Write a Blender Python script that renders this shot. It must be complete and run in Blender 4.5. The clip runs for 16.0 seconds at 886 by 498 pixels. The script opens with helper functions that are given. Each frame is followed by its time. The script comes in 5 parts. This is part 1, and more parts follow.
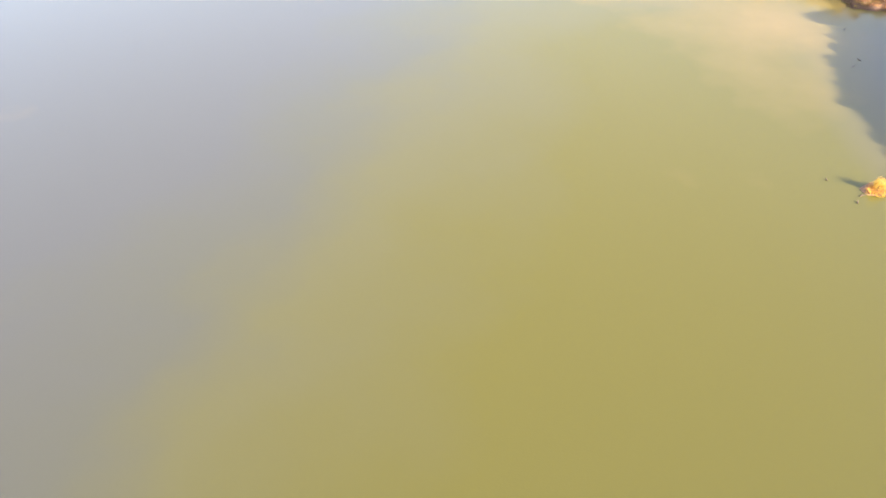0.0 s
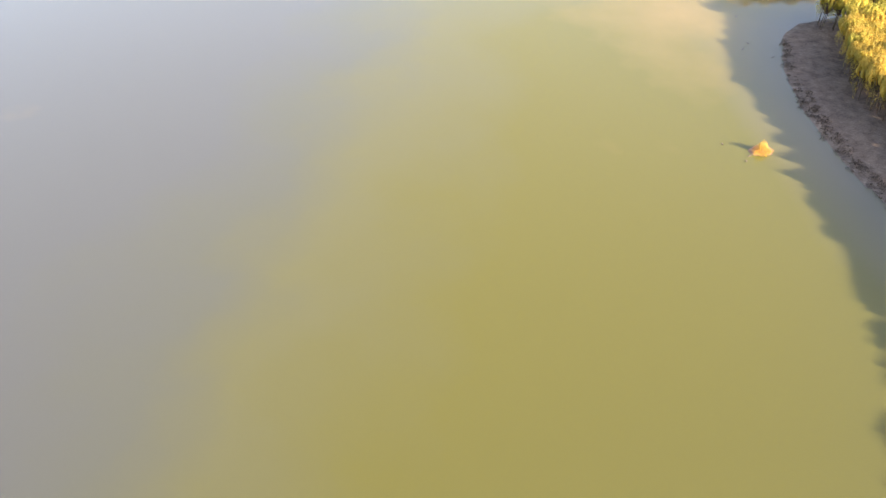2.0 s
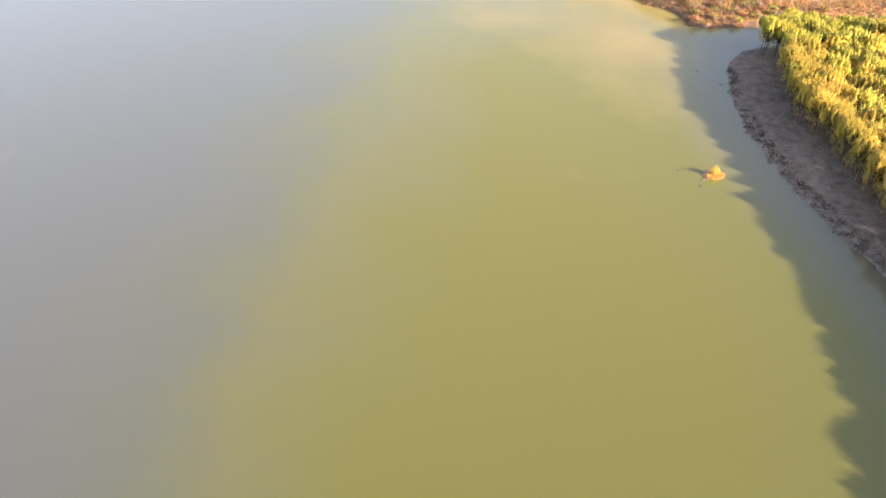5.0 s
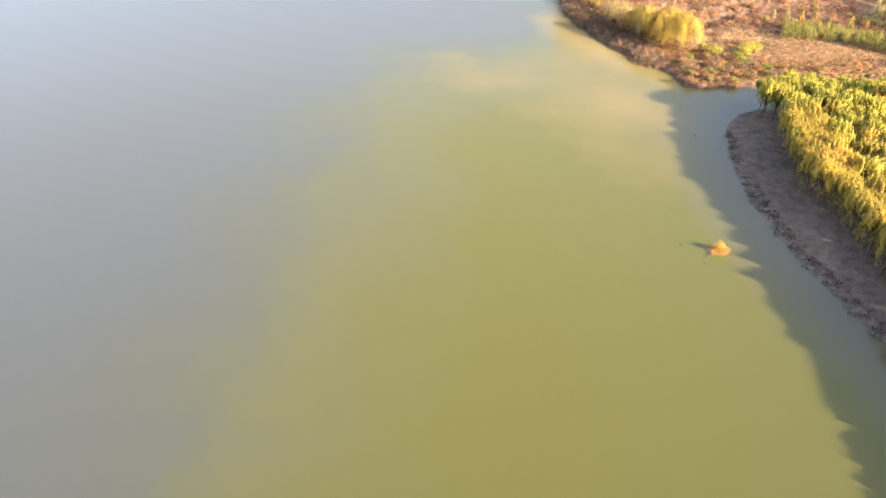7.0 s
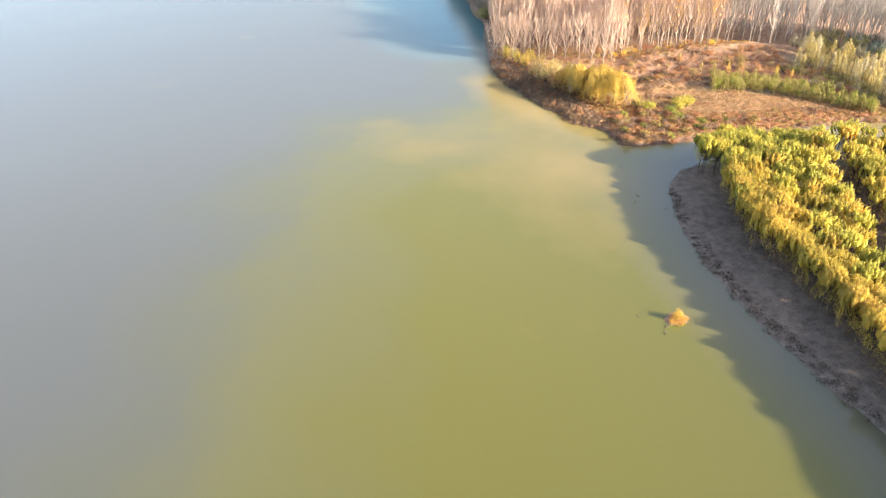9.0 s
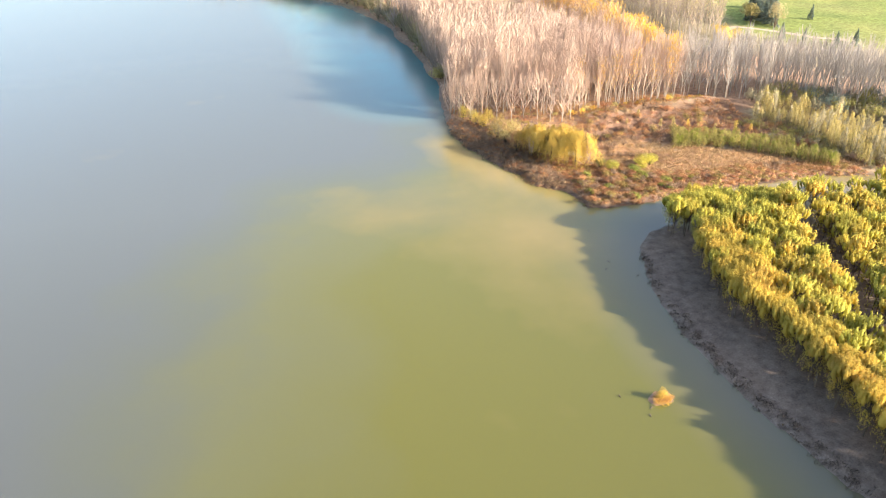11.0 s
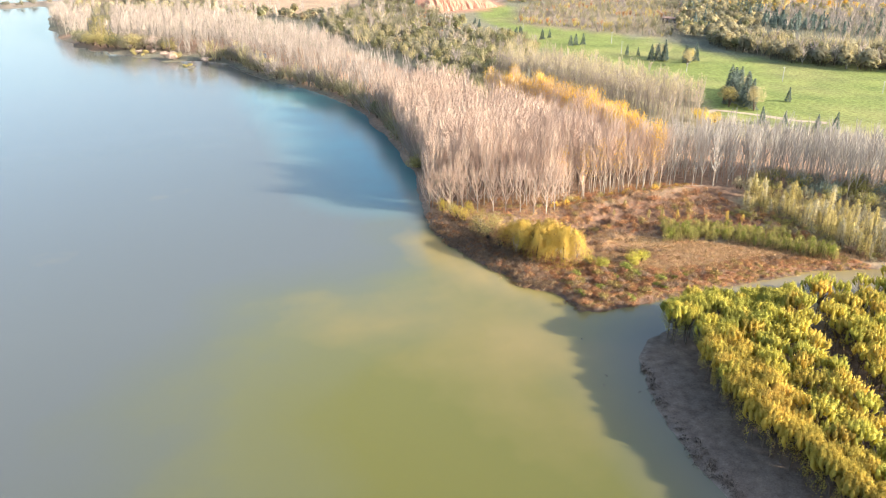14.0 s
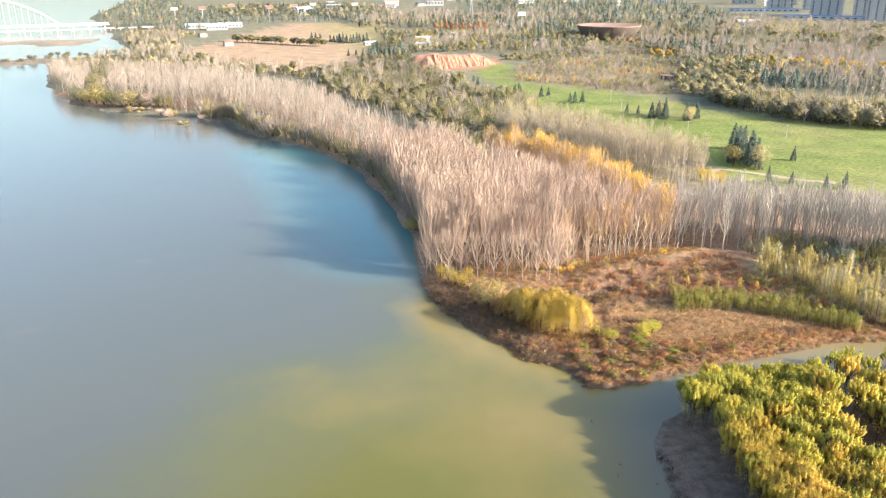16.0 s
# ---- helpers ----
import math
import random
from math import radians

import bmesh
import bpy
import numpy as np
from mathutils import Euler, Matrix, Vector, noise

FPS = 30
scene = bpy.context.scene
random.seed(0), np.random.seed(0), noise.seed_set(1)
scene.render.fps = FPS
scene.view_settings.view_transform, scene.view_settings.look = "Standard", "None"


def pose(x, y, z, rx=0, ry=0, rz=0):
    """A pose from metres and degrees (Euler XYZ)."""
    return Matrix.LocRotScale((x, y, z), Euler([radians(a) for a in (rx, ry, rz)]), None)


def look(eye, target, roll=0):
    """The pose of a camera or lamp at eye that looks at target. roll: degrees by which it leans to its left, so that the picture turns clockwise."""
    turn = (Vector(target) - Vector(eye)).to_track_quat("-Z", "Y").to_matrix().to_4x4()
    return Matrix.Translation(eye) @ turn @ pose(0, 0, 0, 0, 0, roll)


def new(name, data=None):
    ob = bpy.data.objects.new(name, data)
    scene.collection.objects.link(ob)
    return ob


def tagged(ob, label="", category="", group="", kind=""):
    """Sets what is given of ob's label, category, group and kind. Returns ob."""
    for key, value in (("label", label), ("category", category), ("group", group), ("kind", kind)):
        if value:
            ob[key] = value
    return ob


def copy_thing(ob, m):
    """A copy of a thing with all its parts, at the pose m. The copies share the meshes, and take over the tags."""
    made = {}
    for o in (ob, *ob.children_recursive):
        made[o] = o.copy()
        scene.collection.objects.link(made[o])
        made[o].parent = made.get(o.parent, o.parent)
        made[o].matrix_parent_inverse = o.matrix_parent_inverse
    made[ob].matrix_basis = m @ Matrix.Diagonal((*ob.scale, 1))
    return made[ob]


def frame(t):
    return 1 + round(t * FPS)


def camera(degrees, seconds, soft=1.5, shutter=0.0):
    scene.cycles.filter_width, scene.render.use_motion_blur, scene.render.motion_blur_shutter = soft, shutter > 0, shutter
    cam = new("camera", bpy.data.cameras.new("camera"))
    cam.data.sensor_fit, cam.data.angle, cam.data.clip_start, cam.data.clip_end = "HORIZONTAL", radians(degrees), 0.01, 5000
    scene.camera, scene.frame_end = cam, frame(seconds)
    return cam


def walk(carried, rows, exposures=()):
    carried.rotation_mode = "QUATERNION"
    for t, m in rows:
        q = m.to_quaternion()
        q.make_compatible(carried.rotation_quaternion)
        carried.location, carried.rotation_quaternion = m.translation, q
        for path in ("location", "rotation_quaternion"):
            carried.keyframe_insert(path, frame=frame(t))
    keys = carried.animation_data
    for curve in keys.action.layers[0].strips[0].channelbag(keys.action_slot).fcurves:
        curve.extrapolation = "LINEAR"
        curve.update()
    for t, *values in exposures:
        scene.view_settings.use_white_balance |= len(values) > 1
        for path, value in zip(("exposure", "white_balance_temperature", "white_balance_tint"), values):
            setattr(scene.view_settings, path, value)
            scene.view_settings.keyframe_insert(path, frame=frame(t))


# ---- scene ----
cam = camera(59.8, 16.0, 1.1)
# seconds, eye x y z, tilt up from straight down, lean, heading
PATH = [
    (0, 24.22, 27.36, 75.55, 51.38, -1.74, 3.58),
    (0.5, 22.68, 22.64, 77.90, 51.16, -1.31, 1.84),
    (1, 21.76, 17.90, 80.64, 50.85, -1.18, 0.65),
    (1.5, 19.22, 11.65, 84.13, 50.58, -0.79, -1.22),
    (2, 15.64, 4.39, 90.62, 49.64, -0.21, -3.27),
    (2.5, 12.51, -5.31, 94.64, 50.00, 0.06, -4.77),
    (3, 9.23, -13.01, 99.32, 49.92, 0.63, -6.51),
    (3.2, 9.38, -12.00, 99.24, 49.99, 0.62, -6.57),
    (5.5, 11.81, 3.92, 98.07, 51.21, 0.47, -7.43),
    (6, 12.17, 7.21, 98.45, 52.02, 0.48, -7.47),
    (6.5, 12.49, 10.64, 98.83, 52.79, 0.52, -7.54),
    (7, 12.80, 14.04, 99.17, 53.59, 0.40, -8.24),
    (7.5, 13.15, 17.34, 99.30, 54.46, 0.07, -10.30),
    (8, 13.53, 20.69, 99.14, 55.38, -0.08, -12.00),
    (8.5, 13.92, 24.02, 98.92, 56.33, -0.11, -12.94),
    (9, 14.34, 27.33, 98.67, 57.30, -0.16, -13.67),
    (9.5, 14.68, 30.52, 98.39, 58.30, -0.21, -14.48),
    (10, 15.09, 33.67, 98.30, 59.21, -0.29, -15.48),
    (12.5, 18.62, 49.86, 98.86, 63.44, -0.22, -19.00),
    (13, 19.63, 53.05, 98.94, 64.35, -0.24, -19.15),
    (13.5, 20.53, 55.85, 99.09, 65.29, -0.34, -19.22),
    (14, 21.30, 58.67, 99.31, 66.23, -0.39, -19.26),
    (14.5, 22.19, 61.55, 99.34, 67.19, -0.35, -19.32),
    (15, 23.28, 64.78, 99.18, 68.18, -0.32, -19.38),
    (15.5, 24.61, 68.24, 98.91, 69.15, -0.31, -19.40),
    (16, 25.98, 71.65, 98.61, 70.15, -0.30, -19.41),
]
EXPOSURES = [(0.0, 2.18, 7050, 21), (5.5, 2.06, 6950, 18.5), (10.0, 1.89, 6650, 12.5), (13.0, 1.73, 6410, 9.5), (16.0, 1.54, 6230, 7.5)]
walk(cam, [(t, pose(x, y, z, rx, 0, rz) @ pose(0, 0, 0, 0, 0, lean)) for t, x, y, z, rx, lean, rz in PATH], EXPOSURES)

# ---- light: low autumn sun from the south-east, clear sky ----
SUN_EL, SUN_AZ = radians(20.5), radians(128.0)
SUN_DIR = Vector((math.sin(SUN_AZ) * math.cos(SUN_EL), math.cos(SUN_AZ) * math.cos(SUN_EL), math.sin(SUN_EL)))
world = bpy.data.worlds.new("sky")
scene.world = world
world.use_nodes = True
wn = world.node_tree.nodes
sky = wn.new("ShaderNodeTexSky")
sky.sky_type, sky.sun_disc = "NISHITA", False
sky.sun_elevation, sky.sun_rotation = SUN_EL, SUN_AZ
sky.air_density, sky.dust_density, sky.ozone_density = 1.0, 2.5, 1.0
world.node_tree.links.new(sky.outputs[0], wn["Background"].inputs[0])
wn["Background"].inputs[1].default_value = 0.138
sun = new("sun", bpy.data.lights.new("sun", "SUN"))
sun.data.energy, sun.data.angle, sun.data.color = 4.7, radians(0.9), (1.0, 0.885, 0.74)
sun.matrix_world = look((0, 0, 300), Vector((0, 0, 300)) - SUN_DIR)


# ---- materials ----
def ramp(nt, fac, stops):
    node = nt.nodes.new("ShaderNodeValToRGB")
    while len(node.color_ramp.elements) < len(stops):
        node.color_ramp.elements.new(0.5)
    for e, (p, c) in zip(node.color_ramp.elements, stops):
        e.position, e.color = p, (*c, 1)
    nt.links.new(fac, node.inputs[0])
    return node.outputs[0]


def tex_noise(nt, vec, scale, detail=3.0, rough=0.55):
    node = nt.nodes.new("ShaderNodeTexNoise")
    node.inputs["Scale"].default_value, node.inputs["Detail"].default_value, node.inputs["Roughness"].default_value = scale, detail, rough
    nt.links.new(vec, node.inputs["Vector"])
    return node.outputs[0]


def mix(nt, fac, a, b, how="MIX"):
    node = nt.nodes.new("ShaderNodeMix")
    node.data_type, node.blend_type = "RGBA", how
    for sock, v in ((node.inputs[0], fac), (node.inputs[6], a), (node.inputs[7], b)):
        if isinstance(v, (int, float)):
            sock.default_value = v
        elif isinstance(v, tuple):
            sock.default_value = (*v, 1)
        else:
            nt.links.new(v, sock)
    return node.outputs[2]


def maths(nt, op, a, b=0.0):
    node = nt.nodes.new("ShaderNodeMath")
    node.operation = op
    for sock, v in zip(node.inputs, (a, b)):
        if isinstance(v, (int, float)):
            sock.default_value = v
        else:
            nt.links.new(v, sock)
    return node.outputs[0]


def attribute(nt, name, colour=False):
    node = nt.nodes.new("ShaderNodeAttribute")
    node.attribute_name = name
    return node.outputs["Color" if colour else "Fac"]


def start(name, rough=0.8, spec=0.3):
    m = bpy.data.materials.new(name)
    m.use_nodes = True
    nt = m.node_tree
    bsdf = nt.nodes["Principled BSDF"]
    bsdf.inputs["Roughness"].default_value, bsdf.inputs["Specular IOR Level"].default_value = rough, spec
    return m, nt, bsdf


def place(nt):
    return nt.nodes.new("ShaderNodeNewGeometry").outputs["Position"]


def bump(nt, bsdf, height, strength, distance):
    node = nt.nodes.new("ShaderNodeBump")
    node.inputs["Strength"].default_value, node.inputs["Distance"].default_value = strength, distance
    nt.links.new(height, node.inputs["Height"])
    nt.links.new(node.outputs[0], bsdf.inputs["Normal"])


def plant(name, stops, spread=0.35, rough=0.7, through_light=0.0):
    """Leaves, twigs and bark: a hue for each plant, and a spread from leaf to leaf."""
    m, nt, bsdf = start(name, rough, 0.08)
    info = nt.nodes.new("ShaderNodeObjectInfo").outputs["Random"]
    piece = nt.nodes.new("ShaderNodeNewGeometry").outputs["Random Per Island"]
    hue = maths(nt, "FRACT", maths(nt, "ADD", info, attribute(nt, "tint")))
    hue = maths(nt, "ADD", maths(nt, "MULTIPLY", hue, 1 - spread), maths(nt, "MULTIPLY", piece, spread))
    col = ramp(nt, hue, stops)
    patch = tex_noise(nt, place(nt), 0.09, 2)
    col = mix(nt, 1.0, col, ramp(nt, patch, ((0.3, (0.78, 0.78, 0.78)), (0.7, (1.12, 1.1, 1.06)))), "MULTIPLY")
    nt.links.new(col, bsdf.inputs["Base Color"])
    if through_light:
        out = nt.nodes["Material Output"]
        trans, add = nt.nodes.new("ShaderNodeBsdfTranslucent"), nt.nodes.new("ShaderNodeMixShader")
        nt.links.new(col, trans.inputs[0])
        add.inputs[0].default_value = through_light
        nt.links.new(bsdf.outputs[0], add.inputs[1])
        nt.links.new(trans.outputs[0], add.inputs[2])
        nt.links.new(add.outputs[0], out.inputs[0])
    return m


def paint(name, colour, rough=0.6, wear=0.25, scale=0.6, metal=0.0):
    """Painted, plastered or concrete surfaces with stains of two sizes."""
    m, nt, bsdf = start(name, rough, 0.4)
    pos = place(nt)
    n = mix(nt, 0.5, tex_noise(nt, pos, scale, 4), tex_noise(nt, pos, scale * 9, 3))
    lo, hi = tuple(c * (1 - wear) for c in colour), tuple(min(1, c * (1 + wear * 0.5)) for c in colour)
    nt.links.new(ramp(nt, n, ((0.3, lo), (0.7, hi))), bsdf.inputs["Base Color"])
    bsdf.inputs["Metallic"].default_value = metal
    return m


WILLOW = plant("willow_leaf", ((0.0, (0.57, 0.463, 0.105)), (0.4, (0.65, 0.502, 0.11)), (0.75, (0.715, 0.523, 0.118)), (1.0, (0.765, 0.535, 0.145))), 0.12, 0.6, 0.55)
GREENWILLOW = plant("green_willow_leaf", ((0.0, (0.46, 0.44, 0.10)), (0.4, (0.54, 0.495, 0.105)), (0.75, (0.63, 0.535, 0.11)), (1.0, (0.70, 0.555, 0.125))), 0.12, 0.6, 0.55)
GOLD = plant("golden_willow_leaf", ((0.0, (0.55, 0.40, 0.085)), (0.5, (0.67, 0.48, 0.12)), (1.0, (0.76, 0.56, 0.18))), 0.6, 0.6, 0.5)
AMBER = plant("amber_poplar_leaf", ((0.0, (0.64, 0.36, 0.06)), (0.5, (0.76, 0.49, 0.09)), (1.0, (0.82, 0.60, 0.15))), 0.6, 0.6, 0.4)
PALE = plant("pale_poplar_leaf", ((0.0, (0.38, 0.32, 0.12)), (0.5, (0.52, 0.43, 0.17)), (1.0, (0.62, 0.52, 0.27))), 0.6, 0.65, 0.4)
STRAWLEAF = plant("straw_poplar_leaf", ((0.0, (0.45, 0.38, 0.20)), (0.5, (0.55, 0.47, 0.27)), (1.0, (0.64, 0.56, 0.36))), 0.6, 0.65, 0.4)
GREEN = plant("green_leaf", ((0.0, (0.12, 0.15, 0.035)), (0.5, (0.23, 0.26, 0.05)), (1.0, (0.36, 0.36, 0.08))), 0.5, 0.6, 0.2)
MIXED = plant("mixed_wood_leaf", ((0.0, (0.21, 0.215, 0.11)), (0.3, (0.28, 0.27, 0.135)), (0.6, (0.38, 0.335, 0.17)), (0.85, (0.40, 0.355, 0.235)), (1.0, (0.42, 0.285, 0.175))), 0.2, 0.7, 0.5)
OLIVE = plant("grey_olive_leaf", ((0.0, (0.28, 0.255, 0.165)), (0.5, (0.36, 0.33, 0.22)), (1.0, (0.45, 0.41, 0.285))), 0.2, 0.75, 0.6)
HEDGELEAF = plant("hedge_leaf", ((0.0, (0.23, 0.215, 0.075)), (0.5, (0.35, 0.315, 0.105)), (1.0, (0.46, 0.40, 0.14))), 0.4, 0.65, 0.4)
CONIFER = plant("conifer_needle", ((0.0, (0.11, 0.15, 0.125)), (0.5, (0.165, 0.205, 0.175)), (1.0, (0.225, 0.26, 0.22))), 0.4, 0.6, 0.35)
RUST = plant("rust_reed", ((0.0, (0.32, 0.15, 0.085)), (0.35, (0.42, 0.21, 0.11)), (0.7, (0.52, 0.285, 0.135)), (1.0, (0.59, 0.39, 0.18))), 0.3, 0.85, 0.35)
STRAW = plant("straw_grass", ((0.0, (0.38, 0.235, 0.125)), (0.5, (0.48, 0.315, 0.165)), (1.0, (0.57, 0.41, 0.22))), 0.3, 0.85, 0.15)
DARKREED = plant("dark_reed", ((0.0, (0.23, 0.155, 0.105)), (0.5, (0.31, 0.215, 0.145)), (1.0, (0.39, 0.28, 0.19))), 0.3, 0.9, 0.3)
DOCK = plant("green_brown_dock", ((0.0, (0.22, 0.18, 0.06)), (0.5, (0.34, 0.26, 0.09)), (1.0, (0.46, 0.34, 0.13))), 0.4, 0.8, 0.25)
TWIG = plant("poplar_twig", ((0.0, (0.42, 0.30, 0.235)), (0.5, (0.525, 0.40, 0.325)), (1.0, (0.62, 0.49, 0.41))), 0.5, 0.75)
GREYTWIG = plant("grey_poplar_twig", ((0.0, (0.35, 0.315, 0.285)), (0.5, (0.45, 0.41, 0.375)), (1.0, (0.55, 0.51, 0.465))), 0.5, 0.75)
FARTWIG = plant("far_poplar_twig", ((0.0, (0.31, 0.255, 0.22)), (0.5, (0.39, 0.33, 0.29)), (1.0, (0.47, 0.405, 0.36))), 0.5, 0.8)
MUDWEED = plant("wet_mud_weed", ((0.0, (0.085, 0.065, 0.05)), (0.5, (0.125, 0.095, 0.07)), (1.0, (0.17, 0.13, 0.095))), 0.3, 0.9, 0.1)
BARK = plant("pale_bark", ((0.0, (0.28, 0.235, 0.19)), (1.0, (0.42, 0.365, 0.31))), 0.3, 0.8)
DARKBARK = plant("dark_bark", ((0.0, (0.09, 0.07, 0.05)), (1.0, (0.17, 0.13, 0.10))), 0.3, 0.9)
WHITE = paint("white_sheet_metal", (0.44, 0.46, 0.48), 0.45, 0.15, 0.1)
CONCRETE = paint("concrete", (0.42, 0.41, 0.39), 0.8, 0.25, 0.2)
STEEL = paint("galvanised_steel", (0.55, 0.56, 0.57), 0.45, 0.2, 0.5, 0.6)
BLUE = paint("blue_sheet", (0.045, 0.10, 0.22), 0.5, 0.25, 0.8)
BROWNWALL = paint("brown_cladding", (0.145, 0.115, 0.10), 0.7, 0.25, 0.1)
BRICKRED = paint("red_sheet", (0.55, 0.16, 0.13), 0.5, 0.2, 0.3)
FACADE = paint("facade_plaster", (0.46, 0.47, 0.50), 0.8, 0.15, 0.05)
GLASSY = paint("window_glass", (0.07, 0.09, 0.12), 0.12, 0.2, 0.1)
WOOD = paint("weathered_wood", (0.30, 0.24, 0.18), 0.85, 0.3, 0.5)
PLASTER = paint("plaster", (0.48, 0.42, 0.35), 0.85, 0.2, 0.3)
TILE = paint("roof_tile", (0.34, 0.22, 0.17), 0.8, 0.25, 0.4)
ASPHALT = paint("asphalt", (0.10, 0.10, 0.10), 0.9, 0.3, 0.2)
EARTH = paint("red_earth", (0.40, 0.205, 0.14), 0.95, 0.3, 0.12)
TRACK = paint("sandy_track", (0.42, 0.33, 0.245), 0.95, 0.25, 0.25)


def ground_material():
    m, nt, bsdf = start("ground_earth", 0.95, 0.1)
    pos = place(nt)
    col = attribute(nt, "soil", True)
    big, mid, fine = tex_noise(nt, pos, 0.05, 4), tex_noise(nt, pos, 0.45, 4, 0.65), tex_noise(nt, pos, 2.6, 3, 0.7)
    col = mix(nt, 1.0, col, ramp(nt, big, ((0.3, (0.78, 0.80, 0.82)), (0.7, (1.2, 1.16, 1.1)))), "MULTIPLY")
    col = mix(nt, 1.0, col, ramp(nt, mid, ((0.28, (0.62, 0.60, 0.58)), (0.72, (1.3, 1.3, 1.28)))), "MULTIPLY")
    col = mix(nt, 1.0, col, ramp(nt, fine, ((0.25, (0.7, 0.7, 0.7)), (0.75, (1.25, 1.25, 1.25)))), "MULTIPLY")
    nt.links.new(col, bsdf.inputs["Base Color"])
    bump(nt, bsdf, mix(nt, 0.4, mid, fine), 0.6, 0.5)
    return m


def water_material():
    m, nt, bsdf = start("lake_water", 0.14, 0.9)
    bsdf.inputs["IOR"].default_value = 1.33
    pos = place(nt)
    swirl = nt.nodes.new("ShaderNodeTexNoise")
    swirl.inputs["Scale"].default_value, swirl.inputs["Detail"].default_value = 0.022, 4
    nt.links.new(pos, swirl.inputs["Vector"])
    drift = maths(nt, "MULTIPLY", maths(nt, "SUBTRACT", swirl.outputs[0], 0.5), 0.55)
    plume = maths(nt, "ADD", attribute(nt, "plume"), drift)
    shoal = maths(nt, "ADD", attribute(nt, "shoal"), maths(nt, "MULTIPLY", drift, 2.2))
    col = ramp(nt, plume, ((0.12, DEEP), (0.32, EDGE), (0.50, SILT), (0.78, SILT_CORE)))
    col = mix(nt, ramp(nt, shoal, ((0.2, (0, 0, 0)), (0.8, (1, 1, 1)))), col, SHOAL)
    col = mix(nt, maths(nt, "MULTIPLY", attribute(nt, "teal"), maths(nt, "ADD", swirl.outputs[0], 0.3)), col, TEAL)
    col = mix(nt, maths(nt, "MULTIPLY", attribute(nt, "bank"), maths(nt, "ADD", swirl.outputs[0], 0.4)), col, BANK)
    # dims the near, southern water: view-angle falloff painted into its colour
    col = mix(nt, 1.0, col, ramp(nt, attribute(nt, "south_dim"), ((0.0, (1, 1, 1)), (1.0, (0.645, 0.655, 0.665)))), "MULTIPLY")
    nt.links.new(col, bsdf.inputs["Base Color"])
    ripple = mix(nt, 0.5, tex_noise(nt, pos, 0.9, 3, 0.6), tex_noise(nt, pos, 3.1, 2, 0.5))
    bump(nt, bsdf, ripple, 0.30, 0.05)
    return m


BANK = (0.175, 0.147, 0.10)
TEAL = (0.085, 0.25, 0.26)
EDGE = (0.113, 0.119, 0.086)
DEEP, SILT, SILT_CORE, SHOAL = (0.108, 0.115, 0.104), (0.133, 0.132, 0.057), (0.137, 0.131, 0.030), (0.26, 0.192, 0.070)
GROUND_MAT, WATER_MAT = ground_material(), water_material()


# ---- mesh helpers ----
def solid(name, verts, tris, mats, which=None, tint=None, smooth=False):
    """A mesh of triangles from arrays; columns 4 to 6 of the vertices are normals, where given."""
    verts, tris = np.asarray(verts, np.float32), np.asarray(tris, np.int32)
    normals, verts = (verts[:, 3:], np.ascontiguousarray(verts[:, :3])) if verts.shape[1] == 6 else (None, verts)
    me = bpy.data.meshes.new(name)
    me.vertices.add(len(verts))
    me.vertices.foreach_set("co", verts.ravel())
    me.loops.add(tris.size)
    me.loops.foreach_set("vertex_index", tris.ravel())
    me.polygons.add(len(tris))
    me.polygons.foreach_set("loop_start", np.arange(0, tris.size, 3, dtype=np.int32))
    me.polygons.foreach_set("loop_total", np.full(len(tris), 3, np.int32))
    for mat in mats if isinstance(mats, (list, tuple)) else (mats,):
        me.materials.append(mat)
    if which is not None:
        me.polygons.foreach_set("material_index", np.asarray(which, np.int32))
    me.polygons.foreach_set("use_smooth", np.full(len(tris), smooth or normals is not None))
    if tint is not None:
        me.attributes.new("tint", "FLOAT", "POINT").data.foreach_set("value", np.asarray(tint, np.float32))
    me.update(calc_edges=True)
    me.validate()
    if normals is not None:
        me.normals_split_custom_set_from_vertices(normals.tolist())
    return me


def joined(pieces):
    """Several (verts, tris) as one."""
    vs, ts, n = [], [], 0
    for v, t in pieces:
        vs.append(v)
        ts.append(np.asarray(t) + n)
        n += len(v)
    return np.concatenate(vs), np.concatenate(ts)


def tube(points, radii, sides=6):
    pts, rad = np.asarray(points, float), np.asarray(radii, float)
    d = np.gradient(pts, axis=0)
    d /= np.linalg.norm(d, axis=1)[:, None] + 1e-9
    ref = np.where(np.abs(d[:, 2:3]) > 0.9, np.array([[1.0, 0, 0]]), np.array([[0, 0, 1.0]]))
    u = np.cross(d, ref)
    u /= np.linalg.norm(u, axis=1)[:, None] + 1e-9
    w = np.cross(d, u)
    a = np.arange(sides) * 2 * math.pi / sides
    ring = pts[:, None] + rad[:, None, None] * (np.cos(a)[None, :, None] * u[:, None] + np.sin(a)[None, :, None] * w[:, None])
    n = len(pts)
    i, j = np.meshgrid(np.arange(n - 1), np.arange(sides), indexing="ij")
    a0, a1, b0, b1 = i * sides + j, i * sides + (j + 1) % sides, (i + 1) * sides + j, (i + 1) * sides + (j + 1) % sides
    tris = np.concatenate([np.stack([a0, a1, b1], -1).reshape(-1, 3), np.stack([a0, b1, b0], -1).reshape(-1, 3)])
    return ring.reshape(-1, 3), tris


